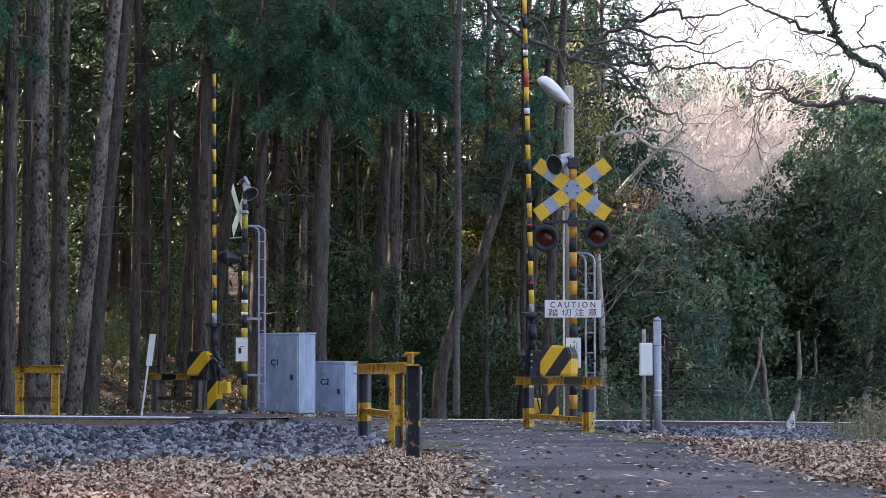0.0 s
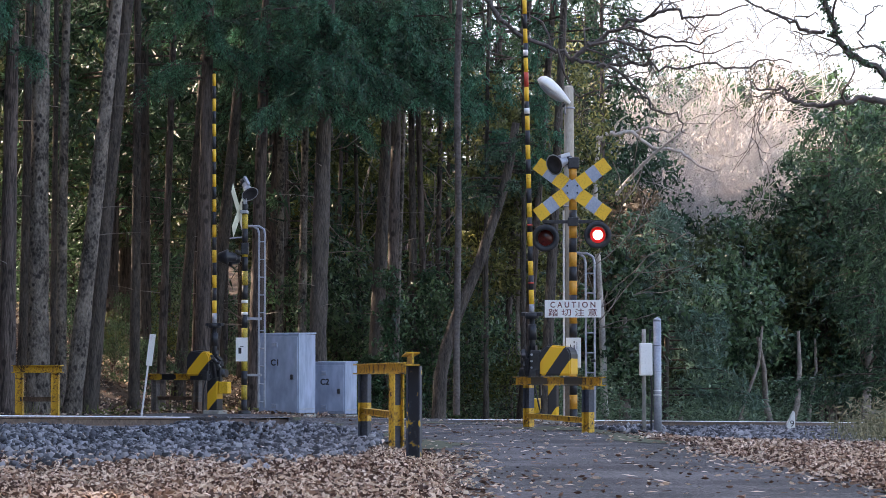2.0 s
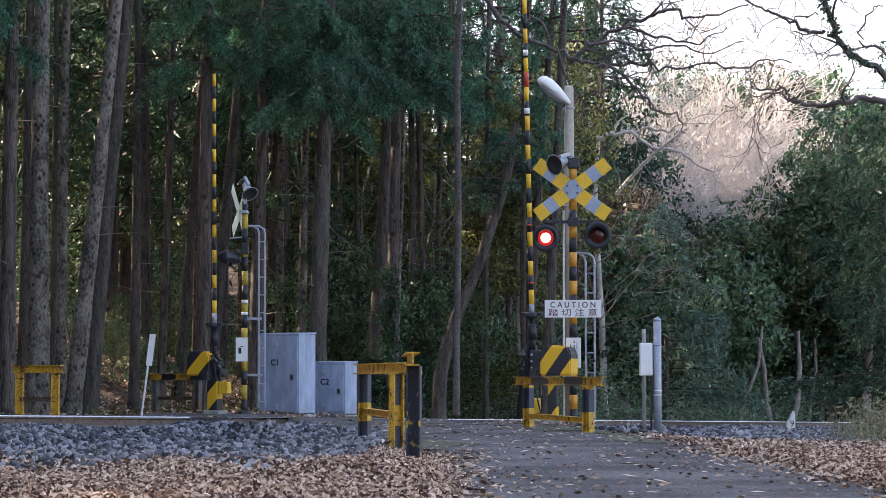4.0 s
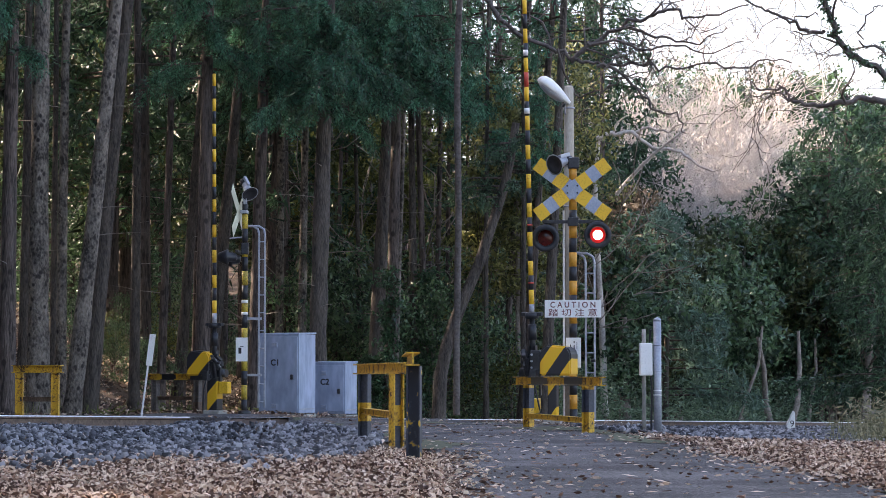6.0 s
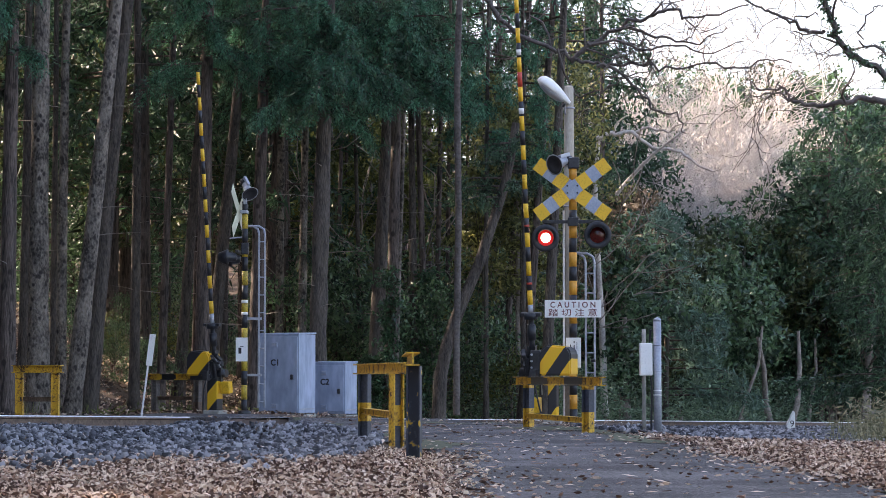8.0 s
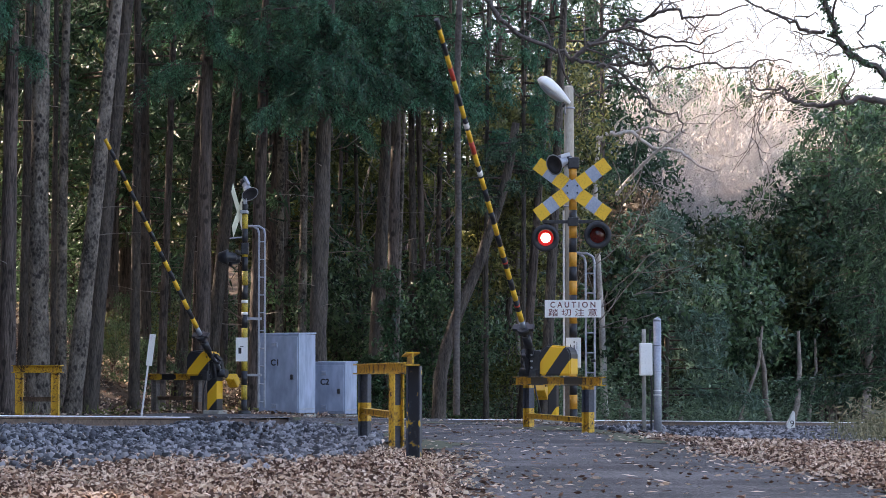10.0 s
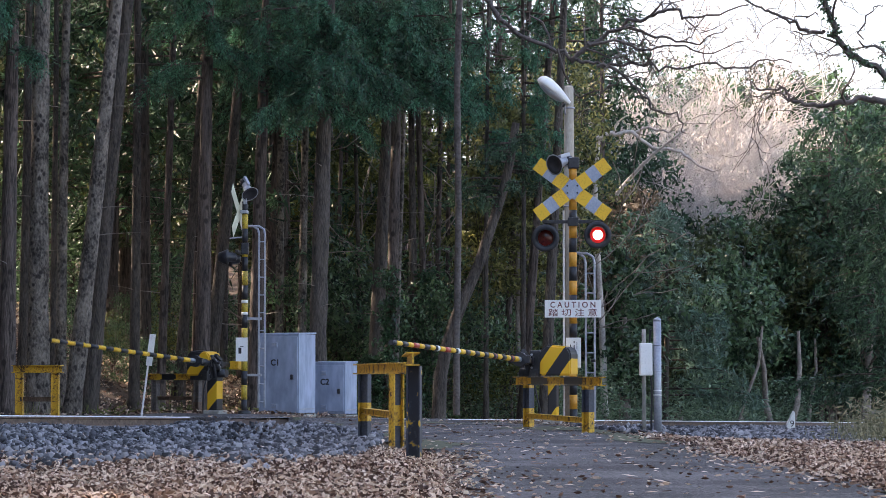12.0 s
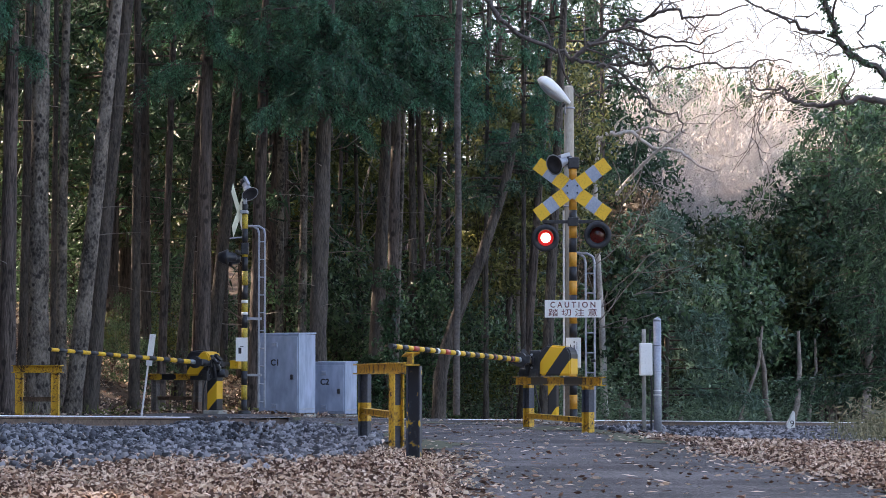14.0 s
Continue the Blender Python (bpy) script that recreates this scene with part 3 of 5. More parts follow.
def lamp(t, m):
    """Round red warning lamp with a dark backing disc and a visor."""
    l = new("warning_lamp")
    l.parent = t
    l.matrix_local = m
    tagged(l, "round red warning lamp with a dark backing disc")
    face = pose(0, 0, 0, 90)
    part("backing", lathe([(0.112, -0.02), (0.186, -0.02), (0.192, -0.012), (0.192, 0.0), (0.186, 0.006), (0.112, 0.006), (0.112, -0.02)], face, 36, caps=False), BLACK, l)
    part("housing", lathe([(0.0, -0.22), (0.09, -0.20), (0.125, -0.12), (0.125, -0.018), (0.112, -0.018), (0.112, -0.11), (0.0, -0.17)], face, 28, caps=False), BLACK, l)
    v = bmesh.new()
    seg, rows = 22, []
    for k in range(seg + 1):
        w = radians(-22 + 224 * k / seg)
        rows.append([v.verts.new((r * math.cos(w), d, r * math.sin(w))) for r, d in ((0.115, 0.0), (0.118, -0.17 * (0.45 + 0.55 * max(math.sin(w), 0))), (0.113, -0.17 * (0.45 + 0.55 * max(math.sin(w), 0))), (0.110, 0.0))])
    for a, c in zip(rows, rows[1:]):
        for k in range(3):
            v.faces.new((a[k], a[k + 1], c[k + 1], c[k]))
    bmesh.ops.recalc_face_normals(v, faces=v.faces)
    part("visor", v, BLACK, l, smooth=True)
    d = bmesh.new()
    seg = 32
    for r0, r1, y, mi in ((0.0, 0.1115, -0.006, 0), (0.0, 0.070, 0.010, 1), (0.070, 0.1115, 0.006, 2)):
        ring = [[d.verts.new((r * math.cos(6.28319 * k / seg), y - 0.016 * (1 - (r / 0.1115) ** 2) * (1 if y < 0 else -1), r * math.sin(6.28319 * k / seg))) for k in range(seg)] for r in (max(r0, 0.001), (r0 + r1) / 2, r1)]
        for a, c in zip(ring, ring[1:]):
            for k in range(seg):
                f = d.faces.new((a[k], a[(k + 1) % seg], c[(k + 1) % seg], c[k]))
                f.material_index, f.smooth = mi, True
    for k in range(seg):
        w0, w1 = 6.28319 * k / seg, 6.28319 * (k + 1) / seg
        d.faces.new([d.verts.new((0.1115 * math.cos(w), y, 0.1115 * math.sin(w))) for w, y in ((w0, -0.0065), (w1, -0.0065), (w1, 0.0065), (w0, 0.0065))]).material_index = 3
    lens = part("lens", d, [LENS_DARK, LENS_LIT, LENS_RIM, BLACK], l, "red glass lens, dark on one face and lit on the other")
    lens.location = (0, 0.0, 0)
    return l, lens


def ladder(t, x, y, z0, z1, step, width=0.13, hook=True):
    la = new("ladder")
    la.parent = t
    tagged(la, "narrow grey steel service ladder")
    for s in (0, 1):
        part("ladder_rail", box((0.03, 0.03, z1 - z0), (x + s * width, y, (z0 + z1) / 2), 0.004), STEEL, la)
    k = z0 + 0.1
    while k < z1 - 0.05:
        part("rung", rod((x, y, k), (x + width, y, k), 0.010, seg=8), STEEL, la)
        k += step
    for z in (z0 + 0.55, z0 + 1.5):
        part("stay", box((x + width / 2, 0.03, 0.04), ((x + width / 2) / 2, y / 2, z), 0.004), STEEL, la)
    if hook:
        part("hook", tubes([[((x + width * i, y, z1 - 0.01), 0.018), ((x + width * i - 0.02, y, z1 + 0.09), 0.018), ((x + width * i - 0.10, y, z1 + 0.14), 0.018), ((0, y * 0.3, z1 + 0.15), 0.018)] for i in (0, 1)], 8), STEEL, la)
    return la


def plate(t, w, h, m, letters=(), name="notice", bars=(), material=None):
    p = new(name)
    p.parent = t
    p.matrix_local = m
    part("panel", box((w, 0.006, h), (0, 0, 0), 0.002), material or WHITE, p)
    for text, size, z, sx in letters:
        lettering(text, size, LETTER, p, pose(0, -0.0045, z, 90) @ Matrix.Diagonal((sx, 1, 1, 1)), "lettering", bold=0.0022 if text.isascii() else 0.0008)
    for i, (bx, bz, bw, bh) in enumerate(bars):
        part("printed_bar", box((bw, 0.002, bh), (bx, -0.004, bz), 0.0), INK, p)
    return p


signal = thing("crossing_signal", pose(1.83, 31.8, -0.03, 0, 0, -2), "orange and black railway crossing signal post with crossed boards", "crossing signal", "crossing signals")
striped_post(signal, 3.62, 0.055, ORANGE)
part("collar", box((0.16, 0.14, 0.16), (0.01, 0, 3.66), 0.02), BLACK, signal)
part("horn_bracket", box((0.13, 0.05, 0.05), (-0.08, -0.03, 3.72), 0.004), WHITE, signal)
crossbuck(signal, pose(-0.01, -0.12, 3.28))
horn(signal, pose(-0.26, -0.22, 3.62, 106, 0, -42))
part("lamp_bar", box((0.86, 0.05, 0.045), (0, -0.04, 2.83), 0.006), BLACK, signal)
part("lamp_bar_clamp", box((0.15, 0.15, 0.12), (0, -0.02, 2.83), 0.01), BLACK, signal)
left_lamp, left_lens = lamp(signal, pose(-0.385, -0.10, 2.60))
right_lamp, right_lens = lamp(signal, pose(0.345, -0.10, 2.64))
for x in (-0.385, 0.345):
    part("hanger", box((0.05, 0.04, 0.10), (x, 0.0, 2.79), 0.005), BLACK, signal)
caution = plate(signal, 0.79, 0.245, pose(-0.005, -0.09, 1.605), (("C A U T I O N", 0.112, 0.052, 0.92), ("踏 切 注 意", 0.115, -0.062, 1.25)), "caution_sign")
tagged(caution, "white warning sign with dark red lettering")
plate(signal, 0.21, 0.42, pose(0.0, -0.075, 0.99, 0, 0, -8), (), "notice", ((-0.04, 0.09, 0.012, 0.05), (-0.04, 0.02, 0.012, 0.03), (0.01, 0.15, 0.014, 0.03), (0.01, 0.08, 0.014, 0.05), (0.05, 0.10, 0.008, 0.10)))
ladder(signal, 0.18, 0.10, 0.05, 2.25, 0.28, 0.125)
part("conduit", tubes([[((-0.13, 0.10, 0), 0.014), ((-0.13, 0.10, 3.0), 0.014)]], 8), WHITE, signal, "pale conduit pipe")
part("footing", lathe([(0.0, -0.05), (0.12, -0.05), (0.12, 0.04), (0.07, 0.06)]), BLACK, signal)

far_signal = thing("crossing_signal", pose(-3.345, 38.15, 0.0), "yellow and black signal post with its boards turned away", "crossing signal", "crossing signals")
striped_post(far_signal, 3.56, 0.05, OLDYELLOW, 0.24)
horn(far_signal, pose(0.09, -0.12, 3.70, 134, 0, 34))
part("horn_bracket", box((0.06, 0.10, 0.10), (0, -0.02, 3.58), 0.01), STEEL, far_signal)
crossbuck(far_signal, pose(-0.09, -0.05, 3.40, 0, 0, -98), True)
part("lamp_bar", box((0.05, 0.80, 0.045), (-0.10, 0.0, 2.72), 0.006), BLACK, far_signal)
part("lamp_bar_clamp", box((0.13, 0.13, 0.20), (0, 0.0, 2.78), 0.02), BLACK, far_signal)
for i in (-1, 1):
    part("lamp_back", lathe([(0.03, -0.16), (0.07, -0.14), (0.08, -0.02), (0.13, -0.01), (0.13, 0.01), (0.07, 0.16)], pose(-0.26, 0.34 * i, 2.62, 0, -90), 20), BLACK, far_signal)
part("arm_rod", tubes([[((-0.02, 0.0, 2.98), 0.012), ((-0.25, -0.1, 2.95), 0.012)]], 8), STEEL, far_signal)
ladder(far_signal, 0.24, 0.0, 0.1, 3.02, 0.30, 0.10)
plate(far_signal, 0.20, 0.40, pose(-0.04, -0.075, 1.08), (), "notice", ((0.0, 0.05, 0.06, 0.012), (-0.03, -0.02, 0.05, 0.1)))
for z in (1.86, 1.66):
    part("white_band", rod((0, 0, z), (0, 0, z + 0.05), 0.056), WHITE, far_signal)
part("footing", lathe([(0.0, -0.05), (0.11, -0.05), (0.11, 0.04), (0.07, 0.06)]), BLACK, far_signal)

# ---- concrete pole with a street lamp ----
pole = thing("street_lamp", pose(1.84, 32.9, -0.21), "slim concrete pole carrying a grey street lamp", "street lamp")
part("pole", lathe([(0.095, 0.0), (0.068, 5.05), (0.05, 5.08)], seg=24), POLE, pole)
for z in (4.74, 3.9, 3.3):
    part("strap", rod((0, 0, z), (0, 0, z + 0.025), 0.084), STEEL, pole)
head = new("lamp_head")
head.parent = pole
head.matrix_local = pose(-0.04, -0.06, 4.80, 18, 34, 24)
shell = bmesh.new()
prev = None
for px, w, h in ((0.02, 0.05, 0.05), (-0.07, 0.08, 0.08), (-0.22, 0.14, 0.12), (-0.40, 0.165, 0.14), (-0.51, 0.14, 0.12), (-0.56, 0.07, 0.07)):
    ring = [shell.verts.new((px, w * math.cos(6.28319 * k / 16), 0.03 + h * math.sin(6.28319 * k / 16) * (0.9 if k < 8 else 0.35))) for k in range(16)]
    if prev:
        for k in range(16):
            shell.faces.new((prev[k], prev[(k + 1) % 16], ring[(k + 1) % 16], ring[k]))
    prev = ring
shell.faces.new(prev)
bmesh.ops.recalc_face_normals(shell, faces=shell.faces)
part("shell", shell, WHITE, head, smooth=True)
bowl = bmesh.new()
bmesh.ops.create_uvsphere(bowl, u_segments=24, v_segments=14, radius=0.5)
bmesh.ops.transform(bowl, matrix=Matrix.Translation((-0.30, 0, 0.012)) @ Matrix.Diagonal((0.47, 0.29, 0.15, 1)), verts=bowl.verts)
for f in bowl.faces:
    f.smooth = True
part("diffuser", bowl, MILKY, head, "milky plastic diffuser")
part("photocell", lathe([(0.0, 0.0), (0.02, 0.0), (0.02, 0.05), (0.0, 0.06)], pose(-0.02, 0, -0.06)), BLACK, head)
part("arm", tubes([[((0.0, -0.02, 4.62), 0.018), ((-0.06, -0.05, 4.68), 0.018), ((-0.06, -0.06, 4.82), 0.018)]], 8), STEEL, pole)

# ---- relay cabinets ----


def cabinet(x, y, z, w, d, h, text, turn, label):
    t = thing("relay_cabinet", pose(x, y, z, 0, 0, turn), label, "cabinet", "relay cabinets")
    part("base", box((w + 0.02, d + 0.02, 0.10), (-w / 2, d / 2, -0.035), 0.01), CONCRETE, t)
    part("body", box((w, d, h), (-w / 2, d / 2, h / 2 + 0.03), 0.01), GREYMETAL, t)
    roof = box((w + 0.025, d + 0.03, 0.03), (-w / 2, d / 2, h + 0.045), 0.008, Euler((radians(2), 0, 0)).to_matrix())
    part("roof", roof, GREYMETAL, t)
    door = part("door", box((w - 0.05, 0.02, h - 0.08), (-w / 2, -0.006, h / 2 + 0.03), 0.006), GREYMETAL, t)
    part("handle", box((0.05, 0.05, 0.09), (-0.12, -0.035, h * 0.48), 0.015), BLACK, door, "black latch handle")
    for z in (0.10, h - 0.20):
        vent = part("vent", box((0.12, 0.014, 0.09), (-w * 0.60, -0.02, z + 0.05), 0.006), GREYMETAL, door)
        for k in range(3):
            part("louvre", box((0.09, 0.012, 0.01), (-w * 0.60, -0.031, z + 0.028 + 0.024 * k), 0.002), STEEL, vent)
    for z in (0.25, h - 0.2):
        part("hinge", rod((-w + 0.03, -0.022, z), (-w + 0.03, -0.022, z + 0.09), 0.011), STEEL, door)
    lettering(text, 0.15, INK, t, pose(-w * 0.58, -0.0185, h * 0.66, 90), "lettering", "black stencilled letters", bold=0.004)
    part("side_seam", box((0.004, d * 0.9, 0.02), (0.002, d / 2, 0.10), 0.001), STEEL, t)
    return t


cabinet(-2.52, 39.6, -0.045, 0.80, 0.62, 1.38, "C1", HEADING, "tall blue-grey metal relay cabinet with stencilled letters")
cabinet(-1.75, 40.6, -0.075, 0.70, 0.46, 0.91, "C2", HEADING, "low blue-grey metal relay cabinet with stencilled letters")

# ---- guard fences of steel beam ----


def beam(p, q, size, bm=None):
    """I-section beam from p to q."""
    p, q = Vector(p), Vector(q)
    turn = (q - p).to_track_quat("X", "Z").to_matrix()
    n, c = (q - p).length, (p + q) / 2
    up = turn @ Vector((0, 0, 1))
    bm = bm or bmesh.new()
    for s in (-1, 1):
        box((n, size, size * 0.12), c + up * s * size * 0.44, 0.003, turn, bm)
    return box((n, size * 0.12, size * 0.8), c, 0.002, turn, bm)


def upright(x, y, z0, z1, size, mats, t, turn=0, cut=(0.0, 0.5, 0.9, 1.0), flange=None):
    p = new("post")
    p.parent = t
    p.matrix_local = pose(x, y, z0, 0, 0, turn)
    if len(mats) == 1:
        cut = (0.0, 1.0)
    for a, b, m in zip(cut, cut[1:], mats):
        h = z1 - z0
        seg = bmesh.new()
        for s in (-1, 1):
            if not flange:
                box((size * 0.12, size, h * (b - a)), (s * size * 0.44, 0, h * (a + b) / 2), 0.002, None, seg)
        box((size * 0.8, size * 0.12, h * (b - a)), (0, 0, h * (a + b) / 2), 0.002, None, seg)
        part("painted_section", seg, m, p)
    for s in (-1, 1):
        if flange:
            part("flange", box((size * 0.14, size, z1 - z0), (s * size * 0.44, 0, (z1 - z0) / 2), 0.002), flange, p, "rusty yellow flange")
    return p


def fence(name_label, ends, posts, z_top, low, size, mats, beam_mats, turn=0, low_mat=None, cut=(0.0, 0.5, 0.9, 1.0), flanged=()):
    """ends: the top beam's two ends; posts: foot points; low: height of the lower rail over the ground."""
    (x0, y0), (x1, y1) = ends
    t = thing("guard_fence", pose((x0 + x1) / 2, (y0 + y1) / 2, 0), name_label, "fence", "guard fences at the crossing")
    cx, cy = (x0 + x1) / 2, (y0 + y1) / 2
    n = len(beam_mats)
    for k, m in enumerate(beam_mats):
        a, b = k / n, (k + 1) / n
        part("top_beam", beam((x0 + (x1 - x0) * a - cx, y0 + (y1 - y0) * a - cy, z_top), (x0 + (x1 - x0) * b - cx, y0 + (y1 - y0) * b - cy, z_top), size), m, t)
    for i, (px, py) in enumerate(posts):
        upright(px - cx, py - cy, gz(px, py) - 0.12, z_top - size / 2, size, mats, t, 28 if i in flanged else turn, cut, RUSTY if i in flanged else None)
    if low is not None:
        (px0, py0), (px1, py1) = posts[0], posts[-1]
        g = (gz(px0, py0) + gz(px1, py1)) / 2 + low
        part("lower_rail", beam((px0 - cx, py0 - cy, g), (px1 - cx, py1 - cy, g), size * 0.62), low_mat, t)
    return t

fence("yellow and black steel guard fence before the barrier machine", ((0.905, 28.0), (1.70, 24.3)), ((1.045, 27.7), (1.573, 24.6)), 0.575, 0.15, 0.10, (RUSTY, WORNBLACK, RUSTY), (RUSTY, BLACK, RUSTY, BLACK, RUSTY), -40, RUSTY, (0.0, 0.56, 0.94, 1.0))
fence("rusty yellow and black steel guard fence among dry leaves", ((-0.845, 22.5), (-0.32, 19.4)), ((-0.76, 22.0), (-0.40, 19.5)), 0.70, 0.30, 0.10, (WORNBLACK, RUSTY, WORNBLACK), (RUSTY,), -20, RUSTY, (0.0, 0.42, 0.65, 1.0), (1,))
fence("worn black guard post with a yellow beam end", ((-0.215, 16.3), (-0.30, 19.2)), ((-0.21, 16.5),), 0.755, None, 0.10, (FLAKED,), (RUSTY,), -10)
fence("black and yellow steel guard fence before the far machine", ((-5.2, 39.9), (-4.12, 39.2)), ((-5.05, 39.8), (-4.25, 39.3)), 0.62, 0.46, 0.11, (RUST, RUSTGREY, RUSTGREY), (RUSTY, BLACK, RUSTY, BLACK), -30, RUST)
fence("rusty yellow steel guard fence at the roadside across the line", ((-6.2, 32.7), (-5.45, 32.4)), ((-6.1, 32.65), (-5.55, 32.45)), 0.735, 0.49, 0.11, (RUSTY,), (RUSTY,), 0, RUST)

# ---- stake, roadside poles, distance marker ----
stake = thing("marker_stake", pose(-4.92, 37.0, gz(-4.92, 37.0), 0, 7, 0), "weathered white marker board on a leaning stake", "marker stake")
part("stake", box((0.028, 0.028, 1.0), (0, 0, 0.45), 0.004), WHITE, stake)
part("board", box((0.10, 0.02, 0.52), (0.015, -0.026, 1.10), 0.006), WHITE, stake, "weathered white board")

cable_post = thing("cable_post", pose(2.84, 30.0, -0.165), "grey steel pipe post with a pale junction box", "post")
part("pipe", rod((0, 0, -0.30), (0, 0, 1.52), 0.052, seg=24), STEEL, cable_post)
part("pipe_cap", lathe([(0.052, 1.52), (0.05, 1.55), (0.03, 1.57), (0.0, 1.575)]), STEEL, cable_post)
jb = part("junction_box", box((0.17, 0.14, 0.43), (-0.15, 0.05, 1.02), 0.012), WHITE, cable_post, "pale grey junction box")
part("lid", box((0.155, 0.012, 0.41), (-0.15, -0.025, 1.02), 0.004), WHITE, jb)
for z in (0.60, 0.54, 1.2, 0.86):
    part("strap", rod((0, 0, z), (0, 0, z + 0.014), 0.054, seg=24), WHITE if z < 0.7 else STEEL, cable_post)
part("thin_post", rod((-0.165, 0.16, -0.30), (-0.165, 0.16, 1.42), 0.028), CONCRETE, cable_post)
part("cable", tubes([[((-0.08, 0.03, 0.80), 0.014), ((-0.075, 0.02, 0.55), 0.014), ((-0.085, 0.03, 0.0), 0.014)], [((-0.10, 0.05, 1.23), 0.012), ((-0.09, 0.04, 1.42), 0.02), ((-0.06, 0.03, 1.40), 0.012)]], 8), BLACK, cable_post)

marker = thing("distance_marker", pose(7.66, 50.0, -0.59, 0, 0, 8), "small white distance marker with a black numeral", "distance marker")
mb = bmesh.new()
prof = [(-0.09, -0.35), (0.09, -0.35), (0.09, 0.42), (0.06, 0.46), (-0.09, 0.16)]
low = [mb.verts.new((x, -0.05, z)) for x, z in prof]
top = [mb.verts.new((x, 0.05, z)) for x, z in prof]
mb.faces.new(low)
mb.faces.new(list(reversed(top)))
for k in range(5):
    mb.faces.new((low[k], low[(k + 1) % 5], top[(k + 1) % 5], top[k]))
bmesh.ops.recalc_face_normals(mb, faces=mb.faces)
part("block", mb, WHITE, marker)
lettering("9", 0.2, INK, marker, pose(0.02, -0.053, 0.17, 90), "numeral")

# ---- trees ----
rng = np.random.default_rng(7)


def cedar_sprays(paths, per_metre, size, droop=0.5, start=0.25, k=22, slip=0.7):
    """Feathery hanging sprays along limbs."""
    C, A, W = [], [], []
    for path in paths:
        pts = np.array([p for p, r in path], float)
        seg = np.linalg.norm(np.diff(pts, axis=0), axis=1)
        total = seg.sum()
        n = max(3, int(per_metre * total))
        u = start + (1 - start) * rng.random(n)
        at = np.interp(u * total, np.r_[0, np.cumsum(seg)], np.arange(len(pts)))
        i = np.minimum(at.astype(int), len(pts) - 2)
        p = pts[i] + (pts[i + 1] - pts[i]) * (at - i)[:, None]
        d = unit(pts[i + 1] - pts[i])
        out = unit(d * 0.6 + rng.normal(0, 0.7, (n, 3)) + np.array([0, 0, -droop]))
        for j in range(k):
            t = (j + 1) / k
            axis = unit(out + np.array([0, 0, -droop * 0.9]) * t)
            c = p + axis * size * t * (0.8 + 0.4 * rng.random((n, 1))) + rng.normal(0, size * 0.10, (n, 3))
            a = unit(axis + rng.normal(0, 0.55, (n, 3))) * size * slip * (0.20 + 0.14 * rng.random((n, 1)))
            w = unit(np.cross(a, rng.normal(0, 1, (n, 3)))) * size * 0.05 * slip ** 0.6
            C.append(c), A.append(a), W.append(w)
    return slips(np.concatenate(C), np.concatenate(A), np.concatenate(W))


def trunk_path(x, y, z, h, r, lean, sway=0.06):
    path = []
    ph = rng.random() * 6
    for t in np.linspace(0, 1, 34) ** 1.3:
        flare = (1 + 0.04 * rng.normal()) * (1 + 0.45 * math.exp(-t * h / 0.5))
        path.append(((x + lean[0] * t * h + sway * math.sin(ph + t * 5) * t, y + lean[1] * t * h + sway * math.cos(ph + t * 4) * t, z - 0.15 + t * h), r * flare * (1 - 0.72 * t)))
    return path


def limbs(path, h, z_from, z_to, count, reach, fall=0.25, around=None):
    out = []
    pts = np.array([p for p, r in path])
    for k in range(count):
        z = z_from + (z_to - z_from) * (k + rng.random()) / count
        b = np.array([np.interp(z, pts[:, 2], pts[:, c]) for c in range(3)])
        w = rng.random() * 6.283 if around is None else around + rng.normal(0, 0.9)
        l = reach * (1 - 0.6 * (z - z_from) / max(z_to - z_from, 0.1)) * (0.6 + 0.6 * rng.random())
        d = np.array([math.cos(w), math.sin(w), 0])
        out.append([(b + d * l * s + np.array([0, 0, l * (0.15 * s - fall * s * s)]), 0.035 * (1 - 0.85 * s)) for s in (0, 0.3, 0.6, 0.85, 1.0)])
    return out


def cedar(x, y, h, r, lean=(0, 0), z_from=7.0, reach=2.0, count=26, dense=5.0, size=0.5, bark=None, dead=0, label="tall cedar with a bare brown trunk and dark sprays", around=None, low=None, spray=None, grain=(22, 0.7)):
    z = gz(x, y)
    t = thing("cedar_tree", pose(x, y, z), label, "tree", "cedars of the wood")
    path = trunk_path(0, 0, 0, h, r, lean)
    part("trunk", tubes([path], 14), bark or BARK, t)
    lm = limbs(path, h, z_from, h * 0.97, count, reach, around=around)
    if low:
        hang = limbs(path, h, low[0], low[1], low[2], low[3], 0.45, -1.57)
        lm += hang
        tagged(part("hanging_sprays", cedar_sprays(hang, 26, 0.34, 0.9, k=30, slip=0.36), LIT_CEDAR, t, "drooping sprays in a brighter green, as if lit by the sky"), kind="stuff")
    tagged(part("branchwork", tubes([[lm_[0], lm_[2], lm_[4]] for lm_ in lm], 3), BARK, t), kind="stuff")
    if dead:
        stubs = limbs(path, h, 2.0, z_from, dead, 1.1, 0.1)
        tagged(part("dead_twigwork", tubes([[(p, q * 0.35) for p, q in s] for s in stubs], 3), BAREBARK, t), kind="stuff")
    part("crown", cedar_sprays(lm, dense, size, k=grain[0], slip=grain[1]), spray or CEDAR, t)
    return t


